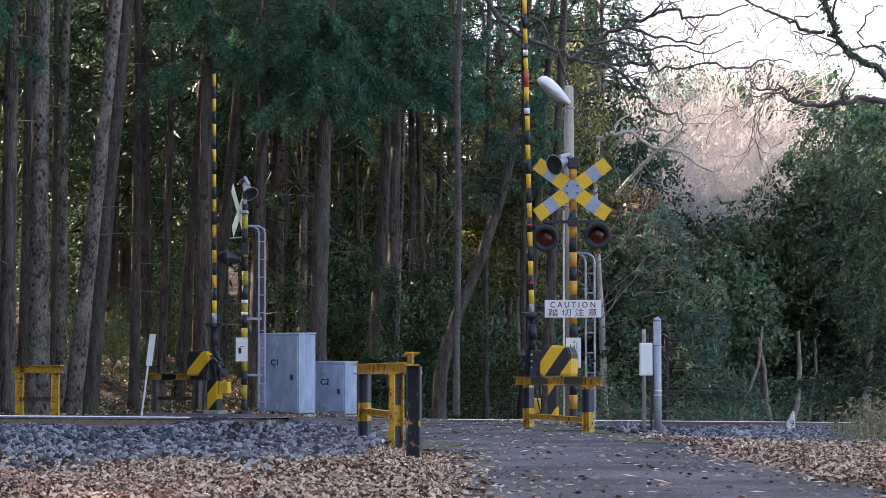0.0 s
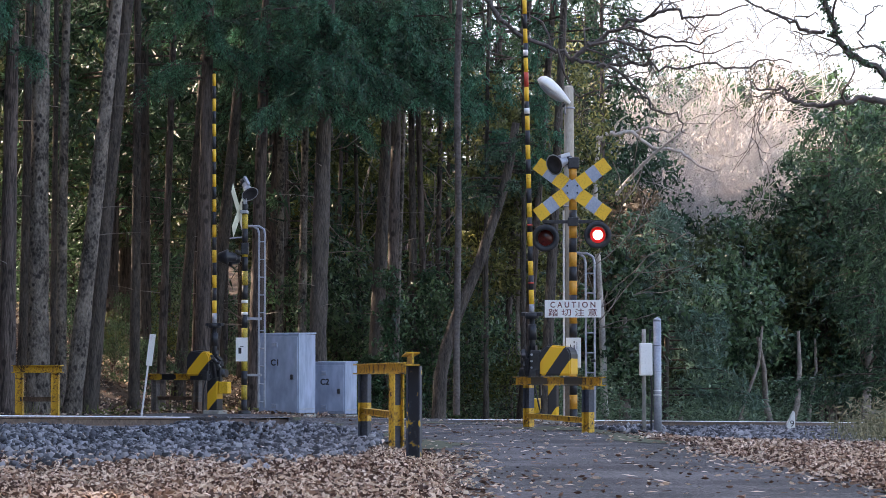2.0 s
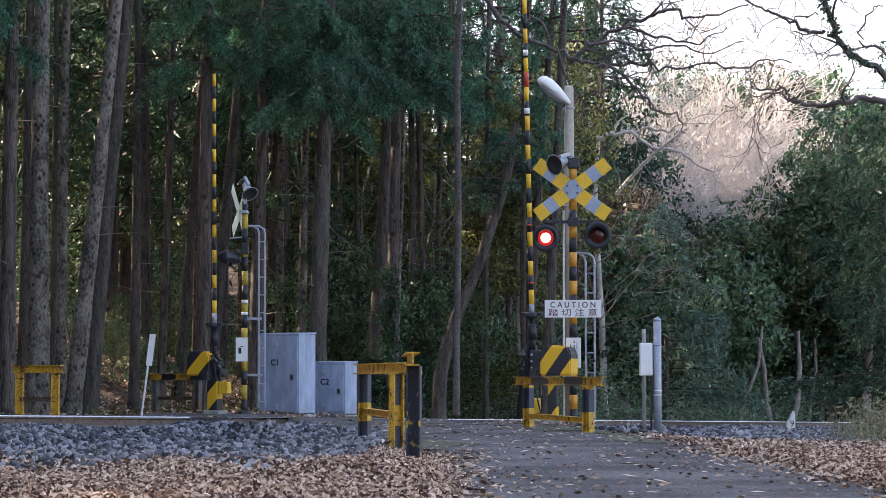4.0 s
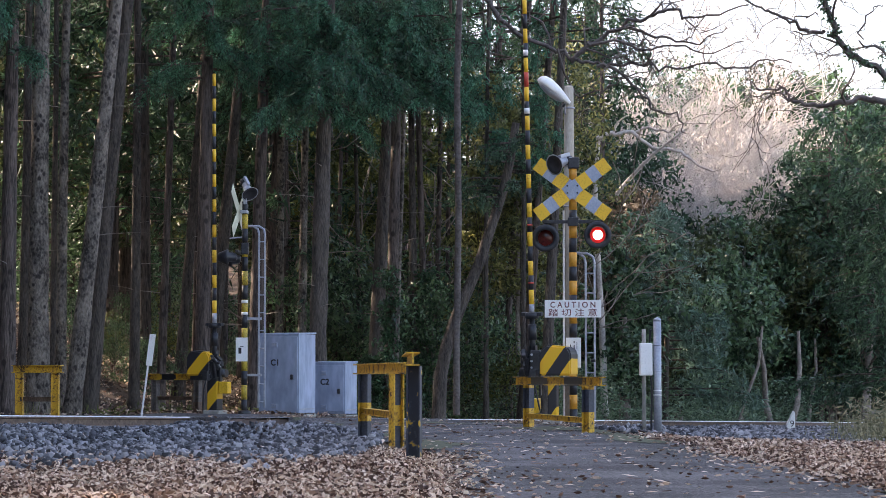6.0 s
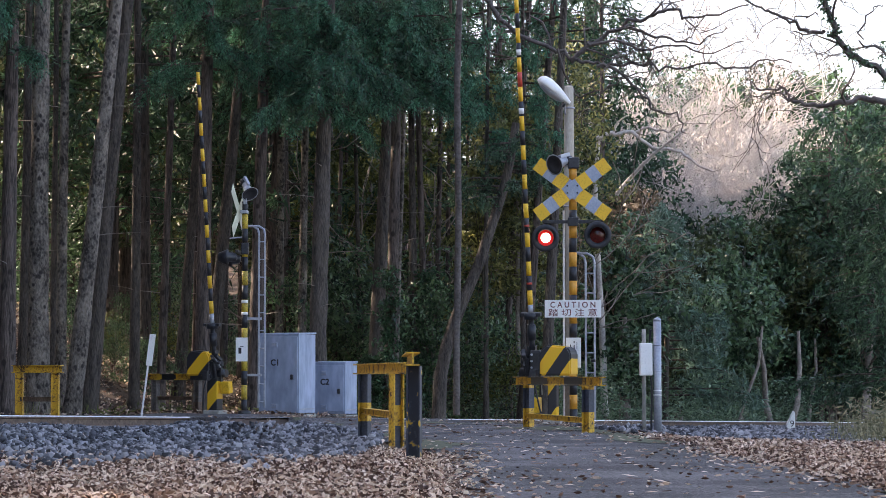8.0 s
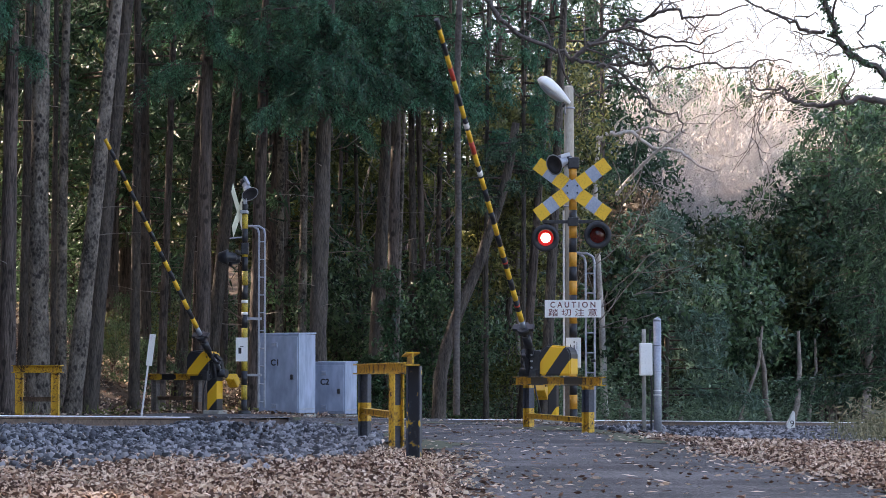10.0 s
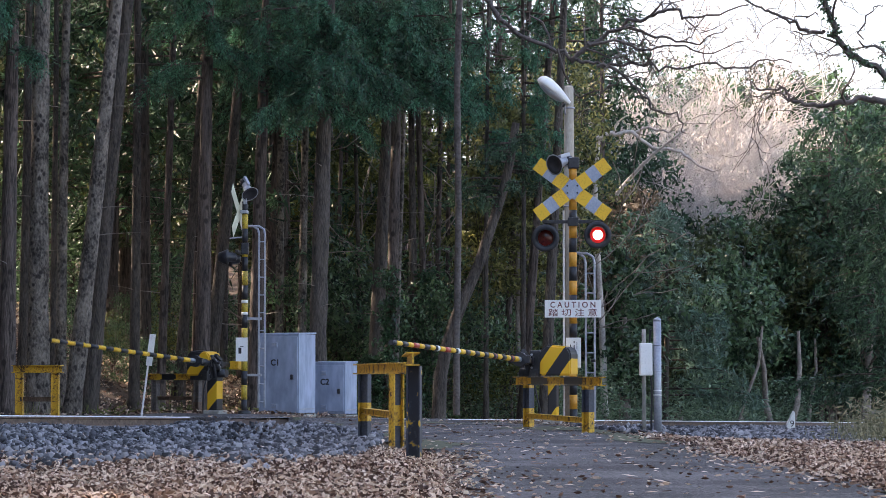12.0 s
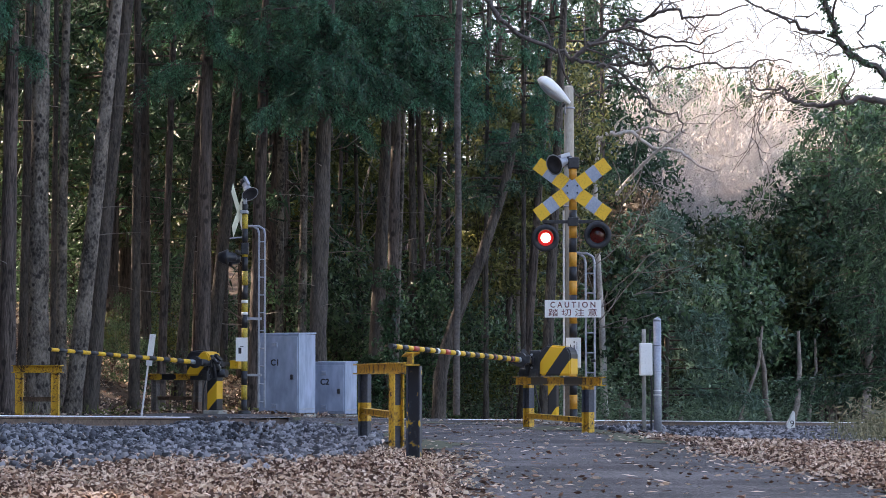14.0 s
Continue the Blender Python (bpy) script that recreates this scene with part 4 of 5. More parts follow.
def leaf_cloud(centres, radii, per, size, up=0.3):
    """Leaves on the shells of many small lumps."""
    n = len(centres)
    idx = np.repeat(np.arange(n), per)
    d = unit(rng.normal(0, 1, (n * per, 3)))
    rr = radii[idx][:, None] * (0.55 + 0.5 * rng.random((n * per, 1)))
    c = centres[idx] + d * rr * np.array([1, 1, 0.75])
    a = unit(rng.normal(0, 1, (n * per, 3)) + d * 0.8 + np.array([0, 0, -0.3])) * size * (0.6 + 0.6 * rng.random((n * per, 1)))
    w = unit(np.cross(a, d + rng.normal(0, 0.5, (n * per, 3)))) * size * 0.42
    return quads(c, a, w) if size < 0.055 else slips(c, a, w * 1.15)


def broad(x, y, h, width, leaf, lumps=70, per=60, size=0.14, r=0.14, low=0.12, name="evergreen_tree", label="dense dark evergreen broadleaf tree", group="evergreens of the wood", lump=0.16):
    z = gz(x, y)
    t = thing(name, pose(x, y, z), label, "tree", group)
    path = trunk_path(0, 0, 0, h * 0.85, r, (rng.normal(0, 0.03), rng.normal(0, 0.03)))
    part("trunk", tubes([path], 8), BAREBARK, t)
    c = rng.normal(0, 1, (lumps, 3))
    c = unit(c) * (rng.random((lumps, 1)) ** 0.45)
    wob = 1 + 0.3 * np.sin(c[:, :1] * 5 + x) * np.cos(c[:, 2:] * 4 + y)
    c = c * np.array([width / 2, width / 2, h * (1 - low) / 2]) * wob + np.array([0, 0, h * (low + (1 - low) / 2)])
    rad = width * lump * (0.6 + 0.7 * rng.random(lumps))
    tagged(part("branchwork", tubes([[((0, 0, cz * 0.55), r * 0.22), ((cx * 0.5, cy * 0.5, cz * 0.8), r * 0.13), ((cx, cy, cz), r * 0.04)] for cx, cy, cz in c[:24]], 4), DULLBARK, t), kind="stuff")
    part("crown", leaf_cloud(c, rad, per, size), leaf, t)
    return t


def branching(start, d, length, r, depth, out, spread=0.6, sag=0.0, wig=0.22, kids=3, shrink=0.68):
    """Forking crooked branches, collected as tube paths."""
    p, d = np.array(start, float), unit(np.array(d, float))
    path = [(p.copy(), r)]
    n = 5 if depth > 1 else 3
    stops = []
    for k in range(n):
        d = unit(d + rng.normal(0, wig, 3) + np.array([0, 0, -sag]))
        p = p + d * length / n
        path.append((p.copy(), r * (1 - 0.55 * (k + 1) / n)))
        stops.append((p.copy(), d.copy(), r * (1 - 0.55 * (k + 1) / n)))
    out.append(path)
    if depth:
        for k in range(kids):
            q, e, rr = stops[-1] if k == 0 else stops[rng.integers(1, n)]
            branching(q, e + rng.normal(0, spread, 3), length * shrink * (0.75 + 0.5 * rng.random()), rr * 0.75, depth - 1, out, spread, sag, wig, kids, shrink)


def bare(x, y, h, r, depth=5, label="bare deciduous tree with a crown of twigs in sunlit tone", lean=(0, 0, 1), material=None, kids=3, spread=0.55, first=0.35):
    z = gz(x, y)
    t = thing("bare_tree", pose(x, y, z), label, "tree", "bare trees by the line")
    out = []
    branching((0, 0, -0.2), lean, h * first, r, depth, out, spread, -0.03, 0.16, kids, 0.74)
    out = out[:1] + [p for p in out[1:] if min(q[1] for q, _ in p) > -3.0 and min(q[2] for q, _ in p) > 0.3 * h]
    big = [p for p in out if p[0][1] > 0.03]
    small = [[(q, max(s, 0.015)) for q, s in p] for p in out if p[0][1] <= 0.03]
    part("trunk", tubes(big, 8), BAREBARK, t)
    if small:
        tagged(part("twigwork", tubes(small, 3), material or SUNLIT_TWIG, t), kind="stuff")
    return t


# front rows across the line: bearing (metres sideways per metre away), distance, girth radius, lean, kind of bark (its
# tone partly paints lit and shaded trunks)
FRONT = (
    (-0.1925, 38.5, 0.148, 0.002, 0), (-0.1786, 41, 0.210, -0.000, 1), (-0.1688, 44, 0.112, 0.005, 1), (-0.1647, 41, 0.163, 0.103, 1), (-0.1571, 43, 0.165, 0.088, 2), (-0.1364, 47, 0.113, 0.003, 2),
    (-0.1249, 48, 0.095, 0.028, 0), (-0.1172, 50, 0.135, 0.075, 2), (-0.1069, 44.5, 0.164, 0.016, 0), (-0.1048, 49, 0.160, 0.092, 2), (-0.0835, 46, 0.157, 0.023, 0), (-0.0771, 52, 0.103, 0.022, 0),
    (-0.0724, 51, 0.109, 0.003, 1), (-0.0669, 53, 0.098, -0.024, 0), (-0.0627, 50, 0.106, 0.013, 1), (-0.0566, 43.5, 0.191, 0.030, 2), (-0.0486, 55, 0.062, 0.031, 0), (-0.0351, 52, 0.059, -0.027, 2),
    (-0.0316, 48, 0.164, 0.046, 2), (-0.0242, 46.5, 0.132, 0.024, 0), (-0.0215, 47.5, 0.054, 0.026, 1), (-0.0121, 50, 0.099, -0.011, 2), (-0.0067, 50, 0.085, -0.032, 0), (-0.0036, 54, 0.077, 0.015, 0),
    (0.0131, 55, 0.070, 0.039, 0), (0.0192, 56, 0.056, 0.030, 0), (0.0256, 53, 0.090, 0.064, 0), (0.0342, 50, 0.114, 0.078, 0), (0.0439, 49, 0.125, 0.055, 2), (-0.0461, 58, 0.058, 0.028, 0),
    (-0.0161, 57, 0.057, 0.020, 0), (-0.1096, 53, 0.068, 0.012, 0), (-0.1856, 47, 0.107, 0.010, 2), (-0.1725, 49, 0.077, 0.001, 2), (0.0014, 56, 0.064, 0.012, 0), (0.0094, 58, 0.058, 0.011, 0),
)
# low boughs of some of them: from, to, how many, reach
LOW = {0: (6.2, 8.6, 14, 1.2), 8: (6.9, 9.0, 14, 1.5), 9: (7.6, 9.6, 14, 1.6), 10: (7.0, 9.2, 14, 1.5), 12: (7.2, 9.6, 22, 1.9), 14: (7.0, 9.6, 24, 1.9), 15: (6.2, 8.6, 30, 2.0),
       17: (8.0, 10, 22, 1.8), 18: (7.4, 9.4, 24, 1.8), 19: (6.9, 9.0, 28, 1.9), 21: (7.5, 9.8, 24, 1.8), 22: (7.5, 9.6, 18, 1.6)}
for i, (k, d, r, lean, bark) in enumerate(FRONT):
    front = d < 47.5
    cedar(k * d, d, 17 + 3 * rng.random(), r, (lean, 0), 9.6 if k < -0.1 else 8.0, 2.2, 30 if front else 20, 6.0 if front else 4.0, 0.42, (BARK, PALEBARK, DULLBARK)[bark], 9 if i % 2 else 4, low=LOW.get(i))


# the leaning tree and its low boughs
SWEEP = ((-0.0025, -0.0114), (-0.0010, 0.0003), (0.0015, 0.0128), (0.0055, 0.0252), (0.0105, 0.0370), (0.0160, 0.0500), (0.0205, 0.0635), (0.0245, 0.0753), (0.0281, 0.0871), (0.0306, 0.0997), (0.0326, 0.1131))


def leaning_tree(d):
    """A conifer whose trunk sweeps out sideways from its foot before it rises."""
    x0, z0 = SWEEP[0][0] * d, gz(SWEEP[0][0] * d, d)
    t = thing("leaning_tree", pose(x0, d, z0), "leaning conifer with a swept grey trunk and drooping boughs", "tree")
    path = [((k * d - x0, 0.03 * i, 0.63 + h * d - z0), 0.135 - 0.0055 * i) for i, (k, h) in enumerate(SWEEP)]
    path[0] = ((0, 0, -0.2), 0.16)
    part("trunk", tubes([path], 14), DULLBARK, t)
    lm = limbs(path, 6, 4.6, 6.0, 22, 1.5)
    tagged(part("branchwork", tubes([[b[0], b[2], b[4]] for b in lm], 3), BARK, t), kind="stuff")
    part("crown", cedar_sprays(lm, 12, 0.30), CEDAR, t)
    return t


leaning_tree(45.0)

# slim cedars with low boughs beside the leaning tree
for k, d, z0, z1, n, reach in ((0.020, 47, 6.0, 9.0, 11, 1.4), (0.037, 47, 5.6, 9.0, 10, 1.3)):
    cedar(k * d, d + 2.5, 17, 0.06, (0.004, 0), 9, 2.4, 22, 5, 0.42, DULLBARK, 0, "cedar with drooping green boughs over its bare trunk", low=(z0, z1, n, reach), spray=LIT_CEDAR)

# young broadleaf trees among the trunks; leaf tone paints sun at right, shade at left
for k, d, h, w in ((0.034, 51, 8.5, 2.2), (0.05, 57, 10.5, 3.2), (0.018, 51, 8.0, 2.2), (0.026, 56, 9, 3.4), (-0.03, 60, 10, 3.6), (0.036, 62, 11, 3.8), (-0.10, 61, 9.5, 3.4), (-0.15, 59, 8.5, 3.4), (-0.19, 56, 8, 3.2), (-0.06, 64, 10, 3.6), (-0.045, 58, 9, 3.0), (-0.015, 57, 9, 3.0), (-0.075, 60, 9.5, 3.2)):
    broad(k * d, d, h, w, DIMLEAF if k < -0.07 else SUNLIT_LEAF if k > 0.015 else PALELEAF, 80, 60, 0.08, 0.07, 0.25, "young_tree", "slender young tree with yellow-green leaves", "young trees of the wood", 0.13)

# bare saplings in the depth of the wood
for k, d, h in ((-0.045, 54, 8.0), (-0.036, 53, 7.5), (-0.022, 55, 8.0), (-0.009, 53, 7.5), (0.004, 55, 8.0), (0.028, 54, 8.0)):
    bare(k * d, d, h, 0.036, 3, "bare pale sapling among the cedars", (0.05 * rng.normal(), 0, 1), BAREBARK, 3, 0.5, 0.4)

# the wood behind: a few kinds, repeated
kinds = []
for i in range(4):
    kinds.append(cedar(-30 + 4 * i, 75, 17 + 2 * i, 0.13 + 0.02 * i, (0.01, 0), 3.5 + 0.8 * (i % 3), 2.6, 52, 5.4, 0.60, BARK, 4, "slender cedar deep in the wood, repeated unseen for shade", grain=(9, 1.15)))
spots = []
for _ in range(4000):
    if len(spots) > 104:
        break
    d = 52 + 70 * rng.random() ** 1.2
    k = -0.24 + 0.36 * rng.random()
    x, y = k * d, d
    a, q = track_ab(x, y)
    if k > -0.07 and rng.random() < 0.68:
        continue
    if q < -9 and all(math.hypot(x - u, y - v) > 2.3 for u, v in spots) and not (k > 0.05 and 62 < d) and not (k > -0.06 and d > 84):
        spots.append((x, y))
for i, (x, y) in enumerate(spots):
    s = 0.85 + 0.35 * rng.random()
    copy_thing(kinds[i % 4], pose(x, y, gz(x, y), 0, 0, 360 * rng.random()) @ Matrix.Diagonal((s, s, s, 1)))

for i, (x, y) in enumerate(((4.9, 79.5), (5.6, 82.5), (3.6, 81.0), (4.3, 84.5), (5.3, 76.5))):
    copy_thing(kinds[i % 4], pose(x, y, gz(x, y), 0, 0, 77 * i) @ Matrix.Diagonal((1.1, 1.1, 1.05, 1)))

# unseen cedars added beyond the picture on the sunny side, to block the sun
for i in range(62):
    x, y = -10 - 24 * rng.random(), 24 + 34 * rng.random()
    if x > -0.235 * y - 4.8:
        x = -0.235 * y - 4.8 - 4 * rng.random()
    a, q = track_ab(x, y)
    if q > -5:
        x -= 6
    copy_thing(kinds[i % 4], pose(x, y, gz(x, y), 0, 0, 360 * rng.random()) @ Matrix.Diagonal((1.15, 1.15, 1.1, 1)))

for i in range(50):
    y = 24 + 22 * rng.random()
    x = -0.235 * y - 5.0 - 9 * rng.random()
    copy_thing(kinds[(2 * i + 1) % 4], pose(x, y, gz(x, y), 0, 0, 360 * rng.random()) @ Matrix.Diagonal((1.3, 1.3, 1.0, 1)))

for i in range(24):
    x, y = on_track(-26 + 19 * rng.random(), -5.5 - 12 * rng.random())
    if x < -0.21 * y - 4.8:
        copy_thing(kinds[i % 4], pose(x, y, gz(x, y), 0, 0, 360 * rng.random()) @ Matrix.Diagonal((1.35, 1.35, 1.0, 1)))

# unseen cedars added behind the camera and left of the lane, to cut frontal light
for i in range(64):
    x, y = (-24 + 36 * rng.random(), -8 - 16 * rng.random()) if i % 2 else (-4 - 18 * rng.random(), -8 + 32 * rng.random())
    a, q = track_ab(x, y)
    if x < -0.22 * abs(y) - 5.2 and not -4 < q < 3 or y < -7 and road_gap(x, y) > 1.5:
        copy_thing(kinds[i % 4], pose(x, y, gz(x, y), 0, 0, 360 * rng.random()) @ Matrix.Diagonal((1.3, 1.3, 1.0, 1)))

# shrubs under the trees
bushes = [broad(-40 + 5 * i, 90, 3.0, 2.6, (BROADLEAF, BROADLEAF, PALELEAF)[i], 46, 84, 0.054, 0.05, 0.02, "shrub", "evergreen shrub under the cedars", "shrubs of the wood", 0.17) for i in range(3)]
spots = []
for _ in range(5000):
    if len(spots) > 84:
        break
    d = 46 + 48 * rng.random()
    k = -0.23 + 0.44 * rng.random()
    x, y = k * d, d
    a, q = track_ab(x, y)
    if (q < -7.5 if k > -0.05 else q < -17) and all(math.hypot(x - u, y - v) > 1.5 for u, v in spots):
        spots.append((x, y))
for k, d in ((-0.046, 50), (-0.036, 51), (-0.027, 50), (-0.014, 51), (-0.003, 50), (0.012, 52), (0.024, 54), (-0.06, 52), (0.030, 51)):
    spots.append((k * d, d))
spots += [(-0.145 * 50, 50), (-0.133 * 52, 52), (-0.14 * 54, 54), (-0.128 * 49.5, 49.5), (-0.152 * 52, 52), (-0.165 * 50, 50)]
for i, (x, y) in enumerate(spots):
    s = 0.55 + 0.9 * rng.random()
    if i >= len(spots) - 6:
        s = 0.45
    copy_thing(bushes[(0, 1, 0, 2, 1)[i % 5]], pose(x, y, gz(x, y) - 0.1, 0, 0, 360 * rng.random()) @ Matrix.Diagonal((s, s, s * (0.8 + 0.5 * rng.random()), 1)))

# evergreens on the slope to the right
for k, d, rise, w, leaf, lumps, per, size in ((0.072, 66, 0.090, 3.4, RUSSET, 110, 90, 0.09), (0.118, 72, 0.066, 4.6, BROADLEAF, 120, 90, 0.10), (0.080, 61, 0.070, 3.2, BROADLEAF, 90, 90, 0.09), (0.091, 67, 0.062, 3.4, DIMLEAF, 90, 90, 0.09), (0.103, 69, 0.050, 3.4, BROADLEAF, 90, 90, 0.09), (0.112, 75, 0.078, 5.0, DIMLEAF, 100, 90, 0.10), (0.130, 77, 0.080, 5.6, BROADLEAF, 120, 90, 0.10),
                                              (0.148, 80, 0.080, 5.8, BROADLEAF, 120, 90, 0.10), (0.176, 79, 0.122, 6.0, CEDAR, 140, 90, 0.12), (0.188, 80.5, 0.121, 6.2, CEDAR, 140, 90, 0.12), (0.186, 76, 0.124, 5.4, CEDAR, 120, 90, 0.10), (0.200, 78, 0.121, 5.6, CEDAR, 120, 90, 0.10), (0.168, 82, 0.112, 4.6, CEDAR, 110, 90, 0.10), (0.153, 98, 0.143, 5.6, DIMLEAF, 120, 110, 0.13), (0.164, 98, 0.138, 5.6, CEDAR, 130, 110, 0.13), (0.175, 97, 0.130, 5.6, CEDAR, 130, 110, 0.13), (0.186, 97, 0.124, 5.6, CEDAR, 130, 110, 0.13), (0.202, 84.5, 0.118, 6.5, BROADLEAF, 120, 90, 0.13),
                                              (0.155, 106, 0.135, 8.5, BROADLEAF, 170, 110, 0.14), (0.134, 108, 0.139, 8.5, DIMLEAF, 170, 110, 0.14), (0.108, 106, 0.143, 8.5, BROADLEAF, 170, 110, 0.14), (0.18, 108, 0.119, 8.5, BROADLEAF, 170, 110, 0.14),
                                              (0.076, 78, 0.118, 5.5, CEDAR, 130, 90, 0.11), (0.060, 80, 0.150, 5.0, CEDAR, 120, 90, 0.11), (0.21, 112, 0.110, 8.5, BROADLEAF, 130, 90, 0.14), (0.172, 78.5, 0.112, 5.6, CEDAR, 140, 90, 0.10), (0.157, 77, 0.082, 5.0, DIMLEAF, 120, 90, 0.10), (0.120, 99, 0.130, 8.0, BROADLEAF, 170, 110, 0.13), (0.145, 100, 0.126, 8.0, BROADLEAF, 170, 110, 0.13), (0.160, 100, 0.136, 6.5, DIMLEAF, 150, 110, 0.13), (0.173, 99, 0.132, 6.5, BROADLEAF, 150, 110, 0.13), (0.187, 98, 0.124, 6.5, BROADLEAF, 150, 110, 0.13), (0.200, 98, 0.122, 6.5, BROADLEAF, 150, 110, 0.13)):
    near = d < 86
    broad(k * d, d, (rise * d + 0.63 - gz(k * d, d)) / 1.06, w, leaf, lumps, per * 7 // 9 if near else per * 5 // 4, size * (1.15 if near else 1.1), 0.16, 0.10, lump=0.13 if near else 0.16)

# the dark conifer mass close on the right
for k, d, h, w in ((0.178, 79.5, 9.6, 6.0), (0.194, 83, 9.6, 6.4), (0.166, 77, 6.0, 5.0), (0.187, 81.5, 9.4, 6.2), (0.170, 77, 8.0, 5.5), (0.208, 52, 6.2, 4.2), (0.222, 48, 7.5, 4.6)):
    x, y = k * d, d
    cedar(x, y, h * 1.25, 0.15, (0.01, 0), 1.2, w * 0.62, 62, 6, 0.5, BARK, 0, "dark conifer with boughs down to the grass")

# blue-green conifers beside the crossing
for k, d, h, w in ((0.098, 62, 6.4, 2.2),):
    cedar(k * d, d, h, 0.10, (0.01, 0), 1.0, w, 40, 9, 0.42, DULLBARK, 0, "blue-green conifer with layered feathery boughs", spray=TEALSPRAY, grain=(11, 1.2))

# bare trees caught by the sun, which is also painted into their twig colour
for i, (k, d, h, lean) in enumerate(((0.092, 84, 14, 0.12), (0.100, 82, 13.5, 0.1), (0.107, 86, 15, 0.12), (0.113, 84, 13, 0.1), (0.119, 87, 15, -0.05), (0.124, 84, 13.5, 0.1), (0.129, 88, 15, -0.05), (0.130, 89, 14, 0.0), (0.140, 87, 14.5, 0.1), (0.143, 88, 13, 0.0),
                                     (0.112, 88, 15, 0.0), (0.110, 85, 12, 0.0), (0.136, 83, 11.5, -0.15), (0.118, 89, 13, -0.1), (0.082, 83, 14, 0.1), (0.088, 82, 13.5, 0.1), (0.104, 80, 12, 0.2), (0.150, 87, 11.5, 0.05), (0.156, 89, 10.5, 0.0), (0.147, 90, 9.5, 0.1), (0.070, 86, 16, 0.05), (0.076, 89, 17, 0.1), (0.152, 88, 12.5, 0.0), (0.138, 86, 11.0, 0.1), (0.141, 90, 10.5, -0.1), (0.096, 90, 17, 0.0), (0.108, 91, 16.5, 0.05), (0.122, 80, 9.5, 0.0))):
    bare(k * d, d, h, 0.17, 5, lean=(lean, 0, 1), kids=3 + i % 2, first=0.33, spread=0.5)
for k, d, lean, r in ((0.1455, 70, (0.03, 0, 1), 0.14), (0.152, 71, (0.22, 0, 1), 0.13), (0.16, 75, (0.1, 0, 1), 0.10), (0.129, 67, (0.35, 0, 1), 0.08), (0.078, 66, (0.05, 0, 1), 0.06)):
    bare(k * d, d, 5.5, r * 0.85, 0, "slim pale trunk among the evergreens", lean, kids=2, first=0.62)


def limb_tree(name_label, root, curves, ivy=False, bark=None):
    """A bare tree whose trunk stands beyond the picture; curves: limbs as (start, turns) in metres."""
    t = thing("bare_tree", pose(*root), name_label, "tree", "bare trees by the line")
    o = Vector(root)
    big, twigs, coat = [], [], []
    for pts, r0, r1, kids, length in curves:
        fine = []
        P = [Vector(p) - o for p in pts]
        n = len(P) - 1
        for i in range(n):
            a, b, c, d = P[max(i - 1, 0)], P[i], P[i + 1], P[min(i + 2, n)]
            for s in (0, 0.25, 0.5, 0.75):
                q = 0.5 * (2 * b + (c - a) * s + (2 * a - 5 * b + 4 * c - d) * s * s + (3 * b - a - 3 * c + d) * s ** 3)
                f = (i + s) / n
                fine.append((np.array(q) + rng.normal(0, 0.03 if kids else 0.006, 3), r0 + (r1 - r0) * f))
        fine.append((np.array(P[-1]), r1))
        big.append(fine)
        coat.append(fine)
        for _ in range(kids * 2 // 3):
            j = rng.integers(2, len(fine) - 1)
            d = unit(fine[j + 1][0] - fine[j - 1][0])
            branching(fine[j][0], d * 0.6 + rng.normal(0, 0.55, 3) * np.array([1, 0.6, 1]), length * (0.5 + rng.random()), fine[j][1] * 0.6, 2, twigs, 0.65, 0.0, 0.42, 3, 0.66)
    tagged(part("limbwork", tubes([[(q, s * 0.8) for q, s in p] for p in big], 8), bark or BACKLIT_BARK, t), kind="stuff")
    tagged(part("twigwork", tubes([[(q, max(s * 0.8, 0.006)) for q, s in p] for p in twigs], 4), bark or BACKLIT_BARK, t), kind="stuff")
    if ivy:
        c = np.concatenate([np.array([p for p, r in f]) for f in coat[:1]])
        c = np.repeat(c, 3, 0) + rng.normal(0, 0.035, (len(c) * 3, 3))
        part("ivy", leaf_cloud(c, np.full(len(c), 0.07), 10, 0.036), IVYLEAF, t)
    return t


def seen(k, h, d):
    """Bearing, rise over the eye per metre, distance."""
    return (k * d, d, 0.63 + h * d)


